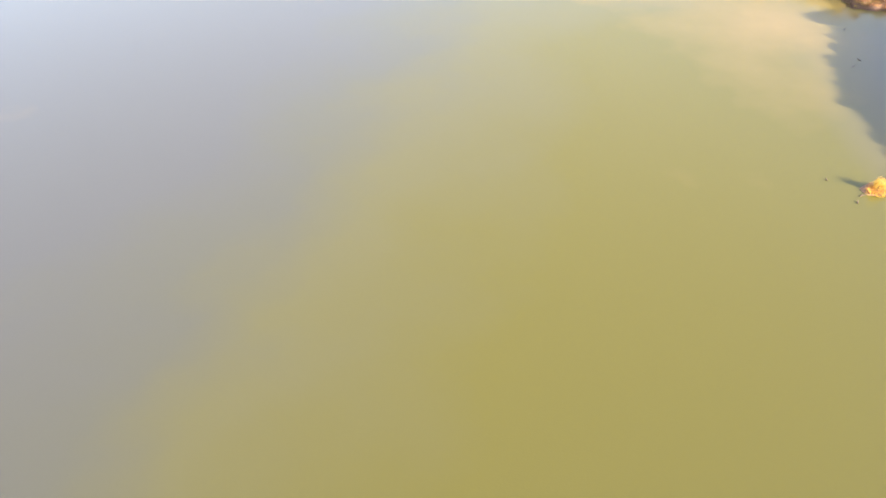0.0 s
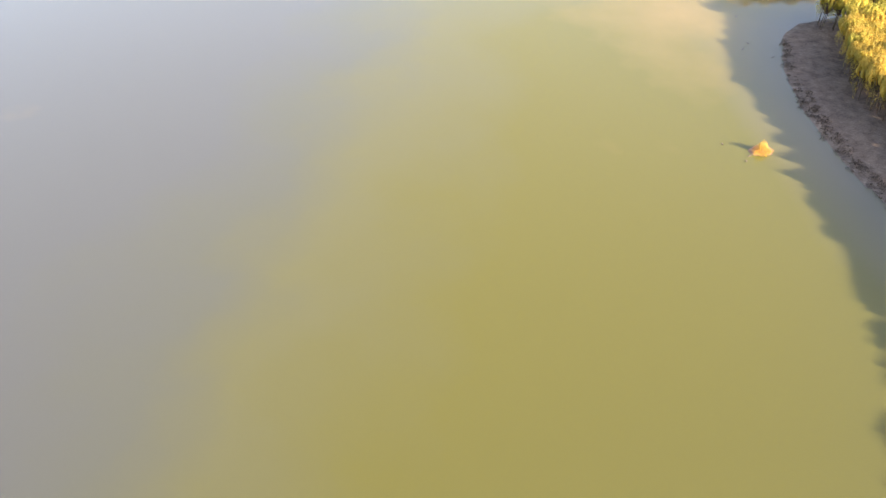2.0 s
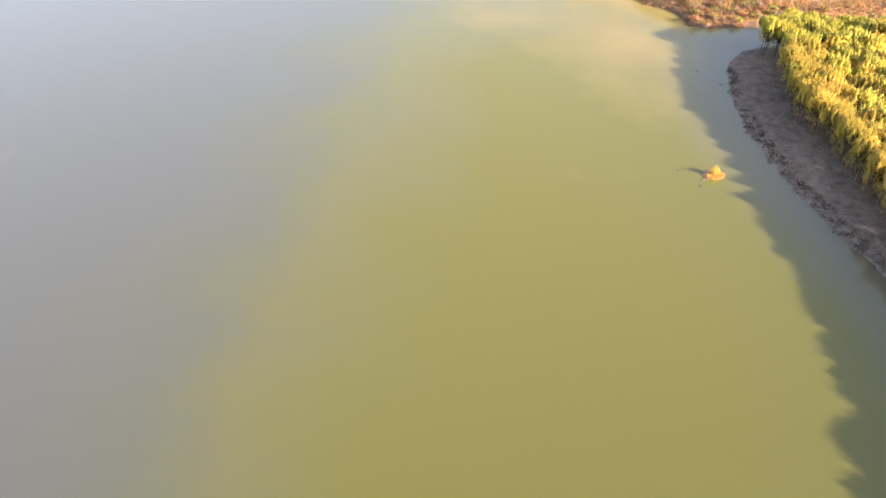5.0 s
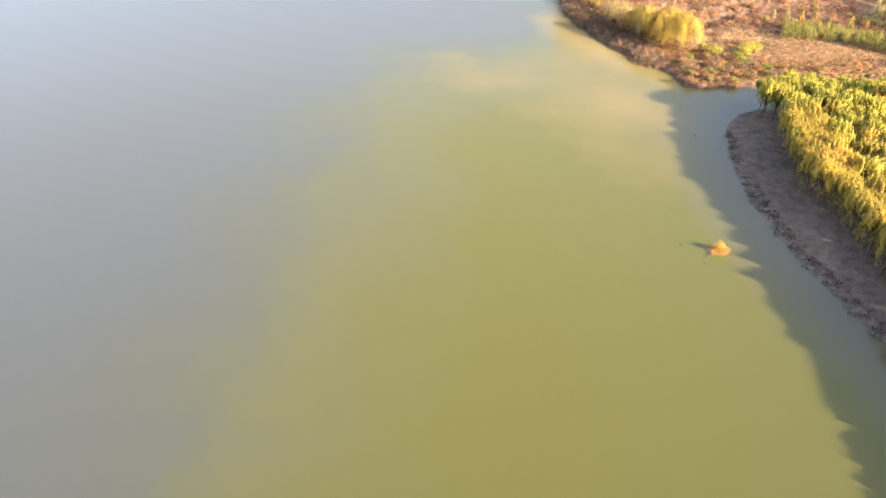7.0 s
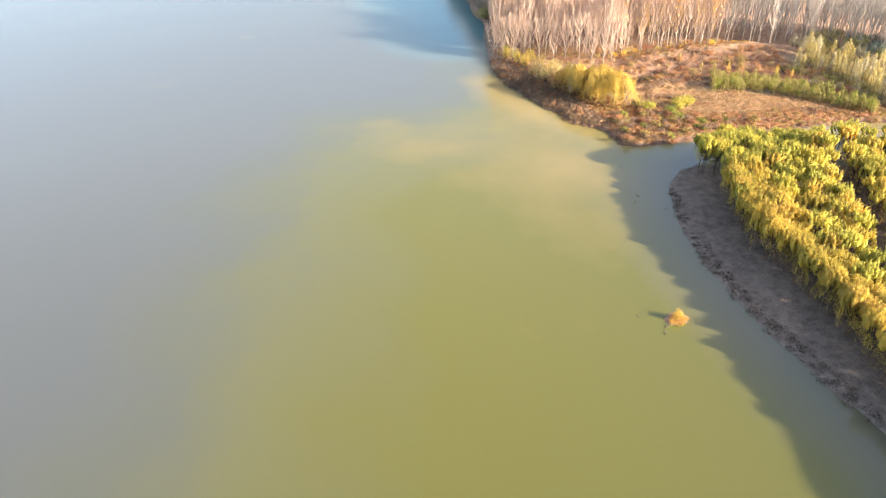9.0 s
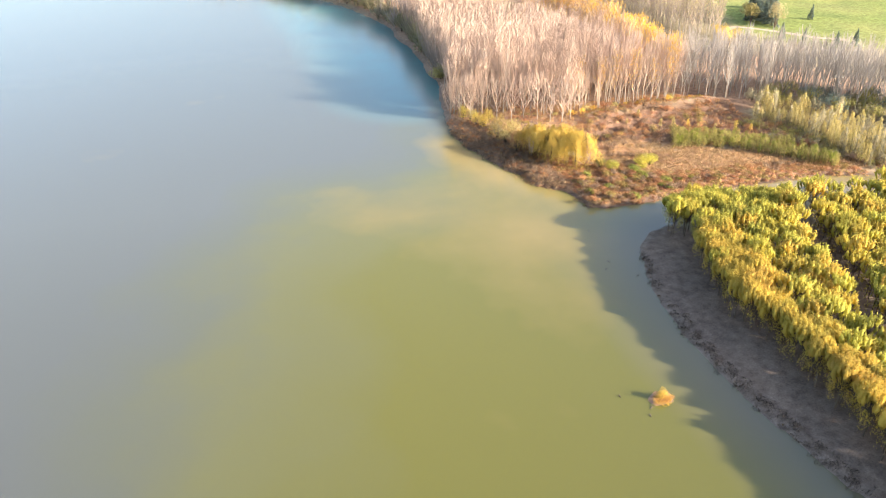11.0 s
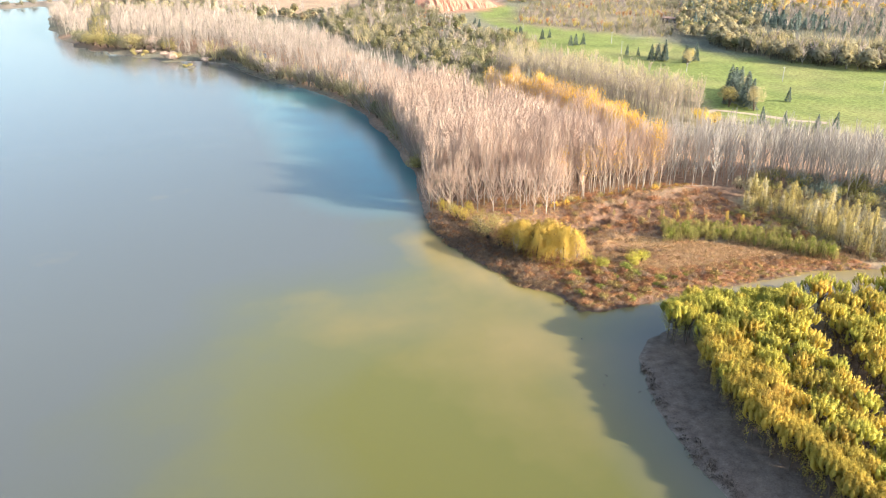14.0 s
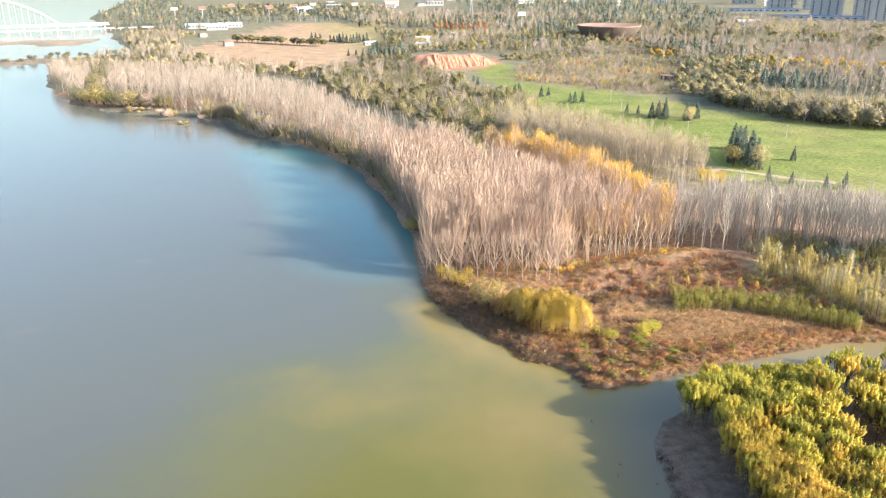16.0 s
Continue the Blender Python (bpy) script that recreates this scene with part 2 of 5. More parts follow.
def blades(centres, axes, lengths, widths, rng, facing=None, loosely=0.35):
    """Small pointed leaves or leaf tufts, one triangle each; facing: the way that they lie open to, and are shaded by, more or less."""
    n = len(centres)
    axes = axes / (np.linalg.norm(axes, axis=1)[:, None] + 1e-9)
    loose = rng.normal(size=(n, 3))
    face = None if facing is None else facing / (np.linalg.norm(facing, axis=1)[:, None] + 1e-9)
    side = np.cross(axes, loose if facing is None else face + loosely * loose)
    side /= np.linalg.norm(side, axis=1)[:, None] + 1e-9
    flat = np.cross(side, axes)
    if facing is not None:
        turned = np.where((flat * face).sum(axis=1) < 0, -1.0, 1.0)[:, None]
        side, flat = side * turned, flat * turned
    a, s = axes * lengths[:, None] / 2, side * widths[:, None] / 2
    v = np.stack([centres - a * 0.7 - s, centres - a * 0.7 + s, centres + a * 1.2], 1).reshape(-1, 3)
    if facing is not None:
        soft = face + 0.28 * flat
        v = np.concatenate([v, np.repeat(soft / (np.linalg.norm(soft, axis=1)[:, None] + 1e-9), 3, axis=0)], 1)
    return v, np.arange(n)[:, None] * 3 + np.array([[0, 1, 2]])


def twigs(starts, ends, width, rng):
    """Thin tapered twigs, one triangle each."""
    d = ends - starts
    side = np.cross(d, rng.normal(size=d.shape))
    side *= (width / (np.linalg.norm(side, axis=1) + 1e-9))[:, None] / 2
    v = np.stack([starts - side, starts + side, ends], 1).reshape(-1, 3)
    return v, np.arange(len(starts))[:, None] * 3 + np.array([[0, 1, 2]])


def box(cx, cy, cz, sx, sy, sz):
    x, y, z = sx / 2, sy / 2, sz / 2
    v = np.array([[i, j, k] for i in (-x, x) for j in (-y, y) for k in (-z, z)]) + np.array([cx, cy, cz])
    t = np.array([[0, 1, 3], [0, 3, 2], [4, 6, 7], [4, 7, 5], [0, 4, 5], [0, 5, 1], [2, 3, 7], [2, 7, 6], [0, 2, 6], [0, 6, 4], [1, 5, 7], [1, 7, 3]])
    return v, t


def thing(name, at, label, category, group="", turn=0.0, size=1.0):
    ob = new(name)
    ob.empty_display_size = 0.5
    ob.matrix_basis = pose(*at, 0, 0, turn) @ Matrix.Scale(size, 4)
    return tagged(ob, label, category, group)


def part(name, geometry, mat, parent, label="", smooth=False):
    """One mesh under a thing or a part; geometry is (verts, tris) or a ready mesh."""
    me = geometry if isinstance(geometry, bpy.types.Mesh) else solid(name, *geometry, mat, smooth=smooth)
    ob = new(name, me)
    ob.parent = parent
    return tagged(ob, label) if label else ob


# ---- the lie of the land ----
def inside(px, py, poly):
    res, n = np.zeros(px.shape, bool), len(poly)
    for i in range(n):
        (x0, y0), (x1, y1) = poly[i], poly[(i + 1) % n]
        cross = ((y0 > py) != (y1 > py)) & (px < (x1 - x0) * (py - y0) / ((y1 - y0) or 1e-9) + x0)
        res ^= cross
    return res


def line_distance(px, py, line, closed=False):
    best, n = np.full(px.shape, 1e9), len(line)
    for i in range(n if closed else n - 1):
        (x0, y0), (x1, y1) = line[i], line[(i + 1) % n]
        dx, dy = x1 - x0, y1 - y0
        s = np.clip(((px - x0) * dx + (py - y0) * dy) / (dx * dx + dy * dy), 0, 1)
        best = np.minimum(best, np.hypot(px - x0 - s * dx, py - y0 - s * dy))
    return best


def depth_in(px, py, poly):
    """Metres inside a polygon, minus outside."""
    return np.where(inside(px, py, poly), 1, -1) * line_distance(px, py, poly, True)


def wave(x, y, k, seed=0.0):
    return (np.sin(k * x + 1.7 * np.sin(k * 0.7 * y + seed) + seed) + np.sin(k * 1.31 * y + 1.3 * np.sin(k * 0.9 * x + 2 * seed)) + 0.6 * np.sin(k * 2.3 * (x + y) + 3 * seed)) / 2.6


# lake shore, from the willow bank up the channel, round the point and away north
EAST_SHORE = [(60, -600), (78, 0), (89, 25), (100, 49), (106, 62), (110, 80), (111, 97), (109, 108), (107, 128), (106.5, 142), (107.5, 158), (110, 173), (114, 185), (119, 195), (126, 201)]
CHANNEL = [(140, 205), (160, 206), (182, 206), (205, 201), (240, 190), (300, 170), (420, 150), (425, 160), (305, 183), (245, 203), (208, 214)]
POINT = [(194, 218), (178, 218), (163, 218), (146, 218), (130, 217), (121, 217), (117, 220), (116, 226), (114.5, 232), (108.5, 239), (106.5, 247), (103, 258), (99.5, 270), (97.5, 283), (99.5, 301)]
WEST_SHORE = [(109, 347), (114.6, 395), (115, 450), (108, 500), (95, 538), (79, 566), (67, 607), (62, 638), (40, 651), (17, 665), (-10, 696), (-46, 752), (-68, 825), (-92, 960), (-88, 1010), (-50, 1080), (-10, 1180), (-40, 1400), (-70, 1720), (-130, 2100), (-100, 2600), (-60, 4000)]
LAKE = EAST_SHORE + CHANNEL + POINT + WEST_SHORE + [(-900, 4000), (-700, 2200), (-900, 1500), (-1300, 600), (-1200, -600)]
SPIT = [(-330, 1078), (-200, 1080), (-100, 1082), (-40, 1075), (-30, 1130), (-90, 1165), (-130, 1140), (-220, 1105), (-330, 1100)]
FLATS = [(-330, 1330), (-180, 1360), (-90, 1330), (-60, 1420), (-150, 1470), (-330, 1420)]
ISLETS = [[(87.5, 138), (90, 136.6), (93.5, 137.2), (94, 139.5), (91, 141), (88, 140)], [(14, 655), (24, 651), (30, 657), (20, 661)], [(33, 626), (37, 625), (38, 629), (34, 630)], [(44, 640), (52, 637), (55, 643), (46, 645)]]


def land_depth(x, y):
    d = -depth_in(x, y, LAKE)
    for isle in [SPIT, FLATS] + ISLETS:
        d = np.maximum(d, depth_in(x, y, isle))
    return d + (0.9 * wave(x, y, 0.35, 1.0) * (x < 230) + 0.5 * wave(x, y, 0.9, 2.0)) * np.where(y < 206, 0.4, 1.0) * (y < 320) + 2.0 * wave(x, y, 0.08, 0.5) * (y > 330)


def height(x, y):
    x, y = np.atleast_1d(np.asarray(x, float)), np.atleast_1d(np.asarray(y, float))
    d = land_depth(x, y)
    up = np.maximum(d, 0)
    mud = (y < 206) & (x < 240)
    z = np.where(mud, 0.85 * (1 - np.exp(-up / 9)) + 0.10 * (1 - np.exp(-up / 1.2)), 1.1 * (1 - np.exp(-up / 1.6)) + 1.0 * (1 - np.exp(-up / 30)))
    z = np.where(d < 0, np.maximum(-0.15 + d * 0.14, -2.2), z)
    z = z + np.clip(up / 8, 0, 1) * (0.22 * wave(x, y, 0.21, 3.0) + 0.10 * wave(x, y, 0.8, 4.0))
    # bank beside the old ditch behind the point
    z = z + 2.2 * np.exp(-(line_distance(x, y, DITCH_BANK) / 5.0) ** 2) - 1.7 * np.exp(-(line_distance(x, y, DITCH) / 3.5) ** 2) - 1.3 * np.exp(-(line_distance(x, y, HOLLOW) / 3.2) ** 2)
    # rising country far off
    far = np.hypot(x - 100, y)
    rise = np.clip((far - 1600) / 1600, 0, 1) ** 1.5 * np.clip((x - 350) / 600, 0, 1)
    z = z + rise * (38 + 16 * wave(x, y, 0.0035, 1.0))
    return np.where(d < 0, np.minimum(z, -0.1), z)


MOUND = [(268, 838), (300, 828), (345, 846), (392, 905), (380, 945), (318, 950), (280, 900)]
DITCH_BANK = [(150, 283), (172, 286), (200, 286), (212, 279)]
DITCH = [(141, 266), (155, 271), (170, 272), (186, 264)]
HOLLOW = [(130, 246), (137, 251), (145, 250), (152, 245)]


def axis(core0, core1, step, lo, hi, grow=1.16):
    a = list(np.arange(core0, core1 + 0.01, step))
    s = step
    while a[-1] < hi:
        s *= grow
        a.append(a[-1] + s)
    s = step
    while a[0] > lo:
        s *= grow
        a.insert(0, a[0] - s)
    return np.array(a)


def sheet(xs, ys):
    gx, gy = np.meshgrid(xs, ys, indexing="ij")
    nx, ny = gx.shape
    i, j = np.meshgrid(np.arange(nx - 1), np.arange(ny - 1), indexing="ij")
    a = i * ny + j
    tris = np.concatenate([np.stack([a, a + ny, a + ny + 1], -1).reshape(-1, 3), np.stack([a, a + ny + 1, a + 1], -1).reshape(-1, 3)])
    return gx.ravel(), gy.ravel(), tris


def blend(col, mask, new_col):
    return col * (1 - mask[:, None]) + np.array(new_col)[None] * mask[:, None]


def zone(x, y, poly, soft=4.0):
    d = depth_in(x, y, poly) + 0.8 * soft * wave(x, y, 0.23, 5.0)
    return np.clip(d / soft + 0.5, 0, 1)


POINT_SCRUB = [(114, 214), (150, 214), (215, 208), (205, 226), (170, 230), (150, 232), (135, 246), (118, 262), (104, 285), (96, 296), (90, 270), (100, 240)]
WASTE = [(140, 264), (165, 252), (205, 232), (215, 245), (205, 268), (206, 282), (172, 286), (150, 283), (136, 274)]
POINT_GRASS = [(128, 262), (136, 236), (158, 229), (205, 219), (260, 200), (255, 218), (205, 230), (186, 240), (164, 250), (150, 262)]
STAND_FLOOR = [(98, 303), (104, 288), (114, 274), (127, 262), (142, 266), (150, 284), (190, 282), (222, 272), (255, 250), (290, 270), (270, 330), (200, 400), (180, 520), (150, 640), (60, 760), (-70, 830), (-40, 740), (60, 660), (110, 500)]
GREEN_FIELD = [(283, 372), (300, 345), (335, 315), (470, 260), (600, 330), (470, 440), (432, 484), (414, 507), (396, 545), (384, 640), (352, 690), (360, 800), (385, 880), (350, 850), (318, 800), (300, 690), (290, 600), (300, 520), (300, 430)]
BROWN_FIELD = [(34, 1131), (138, 874), (213, 896), (284, 992), (330, 1180), (430, 1560), (294, 1697), (190, 1500), (111, 1300)]
SCRUB_LAND = [(331, 742), (344, 704), (370, 649), (412, 605), (452, 653), (553, 794), (534, 878), (464, 887), (400, 856)]
TERRACE = [(661, 806), (744, 699), (920, 858), (900, 921), (843, 965)]

xs, ys = axis(84, 232, 1.8, -4500, 4500, 1.10), axis(60, 330, 1.8, -4500, 4500, 1.06)
gx, gy, tris = sheet(xs, ys)
d = land_depth(gx, gy)
soil = np.tile(np.array([[0.29, 0.245, 0.165]]), (len(gx), 1))
soil = blend(soil, np.clip(0.5 + wave(gx, gy, 0.012, 2.0), 0, 1) * 0.6, (0.20, 0.20, 0.10))
soil = blend(soil, np.clip((gy + 0.5 * gx - 560) / 120, 0, 0.8), (0.19, 0.185, 0.135))
soil = blend(soil, zone(gx, gy, STAND_FLOOR, 8), (0.33, 0.215, 0.145))
soil = blend(soil, zone(gx, gy, WASTE, 6), (0.215, 0.13, 0.088))
soil = blend(soil, zone(gx, gy, GREEN_FIELD, 6), (0.195, 0.235, 0.072))
soil = blend(soil, zone(gx, gy, GREEN_FIELD, 6) * np.clip(0.15 + 0.7 * wave(gx, gy, 0.045, 3.0), 0, 0.6), (0.27, 0.25, 0.11))
soil = blend(soil, zone(gx, gy, BROWN_FIELD, 14), (0.40, 0.285, 0.195))
soil = blend(soil, zone(gx, gy, BROWN_FIELD, 14) * np.clip((gx - 215 - 0.08 * (gy - 900)) / 90, 0, 0.75), (0.31, 0.27, 0.13))
soil = blend(soil, zone(gx, gy, FLATS, 14) + zone(gx, gy, SPIT, 10), (0.36, 0.29, 0.23))
soil = blend(soil, zone(gx, gy, SCRUB_LAND, 14), (0.27, 0.22, 0.145))
soil = blend(soil, zone(gx, gy, TERRACE, 14), (0.20, 0.17, 0.135))
soil = blend(soil, zone(gx, gy, MOUND, 4), (0.44, 0.24, 0.165))
soil = blend(soil, zone(gx, gy, POINT_GRASS, 5), (0.36, 0.225, 0.125))
soil = blend(soil, zone(gx, gy, POINT_SCRUB, 4), (0.29, 0.165, 0.10))
# shade inside ditch and hollow is put into the soil colour
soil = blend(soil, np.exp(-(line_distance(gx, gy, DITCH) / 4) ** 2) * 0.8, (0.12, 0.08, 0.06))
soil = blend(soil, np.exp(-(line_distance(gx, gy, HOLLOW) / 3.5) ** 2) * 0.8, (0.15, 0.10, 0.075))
soil = blend(soil, np.clip(1 - (np.hypot((gx - 150) / 60, (gy - 120) / 95)), 0, 0.25) * 4 * (gy < 208), (0.16, 0.125, 0.10))
soil = blend(soil, ((gy < 206) & (gx < 135) & (d > -20)) * 1.0, (0.18, 0.135, 0.107))
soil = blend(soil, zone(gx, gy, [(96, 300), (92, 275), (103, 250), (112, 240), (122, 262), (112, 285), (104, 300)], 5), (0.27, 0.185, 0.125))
soil = blend(soil, np.clip(3.2 - np.hypot(gx - 91, gy - 138.7), 0, 1), (0.44, 0.25, 0.14))
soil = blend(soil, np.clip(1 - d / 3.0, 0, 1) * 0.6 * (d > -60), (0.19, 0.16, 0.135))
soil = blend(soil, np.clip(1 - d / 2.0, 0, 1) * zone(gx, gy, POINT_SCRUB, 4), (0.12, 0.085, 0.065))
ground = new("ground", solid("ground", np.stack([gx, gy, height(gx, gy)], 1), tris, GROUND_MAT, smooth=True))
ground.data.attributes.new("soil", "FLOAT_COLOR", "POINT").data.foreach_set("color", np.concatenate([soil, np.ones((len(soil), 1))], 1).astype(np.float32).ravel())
tagged(ground, "uneven autumn ground of mud, dry grass, scrub and green fields", "ground", kind="structure")

PLUME = [(-50, -60), (-28, 30), (-21, 80), (-15, 108), (-5, 136), (4, 165), (11, 198), (18, 222), (29, 237), (46, 248), (64, 254), (78, 264), (92, 286), (130, 240), (130, 190), (140, -60)]
SHORE_SHOAL = [(82, 282), (90, 290), (99, 284), (101, 266), (107, 250), (115, 236), (117, 222), (107, 224), (99, 236), (92, 250), (84, 266)]
OUTER_SHOAL = [(52, 232), (66, 240), (84, 238), (97, 228), (113, 214), (113, 196), (106, 176), (101, 158), (93, 164), (89, 190), (78, 206), (64, 218)]
wx, wy, wtris = sheet(axis(-60, 130, 5.0, -1600, 440, 1.2), axis(20, 330, 5.0, -700, 4200, 1.15))
keep = -depth_in(wx, wy, LAKE) < 60
wtris = wtris[keep[wtris].any(axis=1)]
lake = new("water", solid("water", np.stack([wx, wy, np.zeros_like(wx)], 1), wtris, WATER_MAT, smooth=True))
plume = np.clip(0.40 + depth_in(wx, wy, PLUME) / 105, 0, 1)
shoal = np.clip(0.34 + np.maximum(depth_in(wx, wy, SHORE_SHOAL) / 32, depth_in(wx, wy, OUTER_SHOAL) / 80), 0, 1)
shoal = np.maximum(shoal, 0.85 * np.clip((wx - 135) / 45, 0, 1) * (wy < 235))
# mask of the painted falloff, strongest in the south
south_dim = np.clip((255 - wy) / 190, 0, 1)
bank = np.clip(1 - line_distance(wx, wy, EAST_SHORE[2:] + CHANNEL[:4]) / 16, 0, 1)
for key, val in (("plume", plume), ("shoal", shoal), ("bank", bank), ("south_dim", south_dim), ("teal", np.clip(1.05 - line_distance(wx, wy, [(97, 340), (99, 370), (97, 440), (90, 520)]) / 40, 0, 1))):
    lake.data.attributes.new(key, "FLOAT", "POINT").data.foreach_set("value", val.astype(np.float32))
tagged(lake, "calm silty lake water, olive over the shallows", "water", kind="structure")


# ---- trees: each kind gives its parts as (name, geometry, material) ----
def stem(rng, h, r, lean=0.03, sides=6, steps=5):
    s = np.linspace(0, 1, steps)
    off = np.cumsum(rng.normal(0, lean * h / steps, (steps, 2)), axis=0) * s[:, None]
    pts = np.concatenate([off, (s * h - 0.3)[:, None]], 1)
    return pts, tube(pts, r * (1 - 0.85 * s) + 0.015, sides)


def knob(mid, wide, tall, k, sides=6, rings=4):
    """The dense inside of a leafy knob: a closed, lumpy egg with outward normals."""
    vs, ns = [], []
    for i in range(1, rings):
        for j in range(sides):
            up, a = math.pi * i / rings, 2 * math.pi * (j + 0.5 * (i % 2)) / sides
            v = np.array([math.sin(up) * math.cos(a), math.sin(up) * math.sin(a), math.cos(up)])
            lean = np.array([mid[0], mid[1], 0]) * 0.3 * max(0, -v[2])
            vs.append(mid - lean + v * [wide, wide, tall] * (0.9 + 0.12 * math.sin(3 * a + 5 * v[2] + k)))
            ns.append(v)
    vs += [mid + np.array([0, 0, tall * 0.95]), mid * [0.7, 0.7, 1] - np.array([0, 0, tall * 0.95])]
    ns += [np.array([0, 0, 1.0]), np.array([0, 0, -1.0])]
    top, end, tris = len(vs) - 2, len(vs) - 1, []
    for j in range(sides):
        q = (j + 1) % sides
        tris += [(top, j, q), (end, (rings - 2) * sides + q, (rings - 2) * sides + j)]
        for i in range(rings - 2):
            a, b = i * sides + j, i * sides + q
            tris += [(a, a + sides, b), (b, a + sides, b + sides)]
    n = np.array(ns) + [0, 0, 0.3]
    return np.concatenate([np.array(vs), n / (np.linalg.norm(n, axis=1)[:, None] + 1e-9)], 1), np.array(tris)


def willow(rng, h=9.5, r=2.0, knobs=33, leaves=66, leaf=0.2, mat=None):
    """A young willow: a bare stem and a broad crown of rounded feathery knobs."""
    pts, trunk = stem(rng, h * 0.8, 0.13)
    limbs, cores, cs, ax, fs = [trunk], [], [], [], []
    for k in range(knobs):
        a = k * 2.4 + rng.uniform(-0.35, 0.35)
        q = 0.0 if k == 0 else math.sqrt((k + rng.uniform(-0.3, 0.3)) / knobs)
        low = k > knobs * 0.55
        wide, tall = r * rng.uniform(0.135, 0.19) * (1.2 if low else 1.0), h * (rng.uniform(0.15, 0.22) if low else rng.uniform(0.10, 0.15))
        top = h * (1.0 - 0.05 * q ** 2 - rng.uniform(0.0, 0.10)) - (h * rng.uniform(0.10, 0.44) if low and k % 2 else 0.0)
        mid = np.array([0.9 * r * q * math.cos(a), 0.9 * r * q * math.sin(a), top - tall])
        limbs.append(tube(np.array([pts[2], [mid[0] * 0.6, mid[1] * 0.6, (pts[2][2] + mid[2]) / 2], mid]), (0.06, 0.045, 0.015), 3))
        if not low or k % 2 == 0:
            cores.append(knob(mid, wide * 0.74, tall * 0.76, k))
        v = rng.normal(size=(leaves, 3))
        v[:, 2] = np.where(rng.uniform(size=leaves) < 0.7, np.abs(v[:, 2]), v[:, 2])
        v /= np.linalg.norm(v, axis=1)[:, None]
        ang = np.arctan2(v[:, 1], v[:, 0])
        shell = rng.uniform(0.72, 1.14, leaves) * (1 + 0.14 * np.sin(3 * ang + 5 * v[:, 2] + k))
        cs.append(mid + v * shell[:, None] * [wide, wide, tall] - mid * [0.3, 0.3, 0] * np.maximum(0, -v[:, 2:]))
        # a leaf is turned with its knob and, more loosely, with the whole crown
        fs.append(v + np.array([0.2 * q * math.cos(a), 0.2 * q * math.sin(a), 0.25]))
        ax.append(v * [0.7, 0.7, 0.3] + [0, 0, 0.8])
    c, a, f = np.concatenate(cs), np.concatenate(ax), np.concatenate(fs)
    n = len(c)
    crown = blades(c, a + rng.normal(0, 0.3, (n, 3)), leaf * rng.uniform(0.9, 1.7, n), leaf * rng.uniform(0.5, 0.9, n), rng, f, 0.3)
    return [("trunk", joined(limbs), DARKBARK), ("crown", joined(cores + [crown]), mat or WILLOW)]


def weeping(rng, h=13, r=5.5, mat=None, strands=760, per=10):
    """An old weeping willow: a domed crown of hanging strands."""
    pts, trunk = stem(rng, h * 0.75, 0.38, 0.05)
    limbs, cs, ax = [trunk], [], []
    for k in range(9):
        a = k * 2.4
        e = np.array([math.cos(a) * r * 0.6, math.sin(a) * r * 0.6, h * rng.uniform(0.7, 0.9)])
        limbs.append(tube(np.array([pts[2], (pts[2] + e) / 2 + [0, 0, 0.8], e]), (0.16, 0.10, 0.03), 4))
    tresses = strands // 15
    for k in range(strands):
        head = np.random.default_rng(k // 15 + 7 * tresses)
        a, q = head.uniform(0, 2 * math.pi), math.sqrt(head.uniform(0, 1))
        drop, fall = head.uniform(0.80, 1.05), head.uniform(0.5, 1.15)
        a, q = a + rng.normal(0, 0.19) / (0.3 + q), q + rng.normal(0, 0.10)
        lump = 1 + 0.22 * math.sin(a * 3 + 1) + 0.14 * math.sin(a * 7)
        top = np.array([math.cos(a) * r * q * lump, math.sin(a) * r * q * lump, h * (0.60 + 0.40 * math.sqrt(max(0, 1 - q * q))) * drop * rng.uniform(0.95, 1.03)])
        ln = rng.uniform(0.3, 0.62) * h * (0.45 + 0.5 * q) * fall
        s = np.linspace(0, 1, per)
        c = top + np.stack([np.cos(a) * s * 0.9, np.sin(a) * s * 0.9, -s * ln], 1) + rng.normal(0, 0.26, (per, 3))
        cs.append(c)
        ax.append(np.tile([[math.cos(a) * 0.3, math.sin(a) * 0.3, -1.0]], (per, 1)))
    c, a = np.concatenate(cs), np.concatenate(ax)
    n = len(c)
    f = (c - [0, 0, h * 0.45]) / [r, r, h * 0.5] + 0.2 * np.sin(c * 1.7) + [0, 0, 0.3]
    crown = blades(c, a + rng.normal(0, 0.25, (n, 3)), rng.uniform(0.5, 1.0, n), rng.uniform(0.12, 0.20, n), rng, f, 0.3)
    return [("trunk", trunk, DARKBARK), ("crown", crown, mat or GOLD)] + [("limb", g, DARKBARK) for g in limbs[1:]]


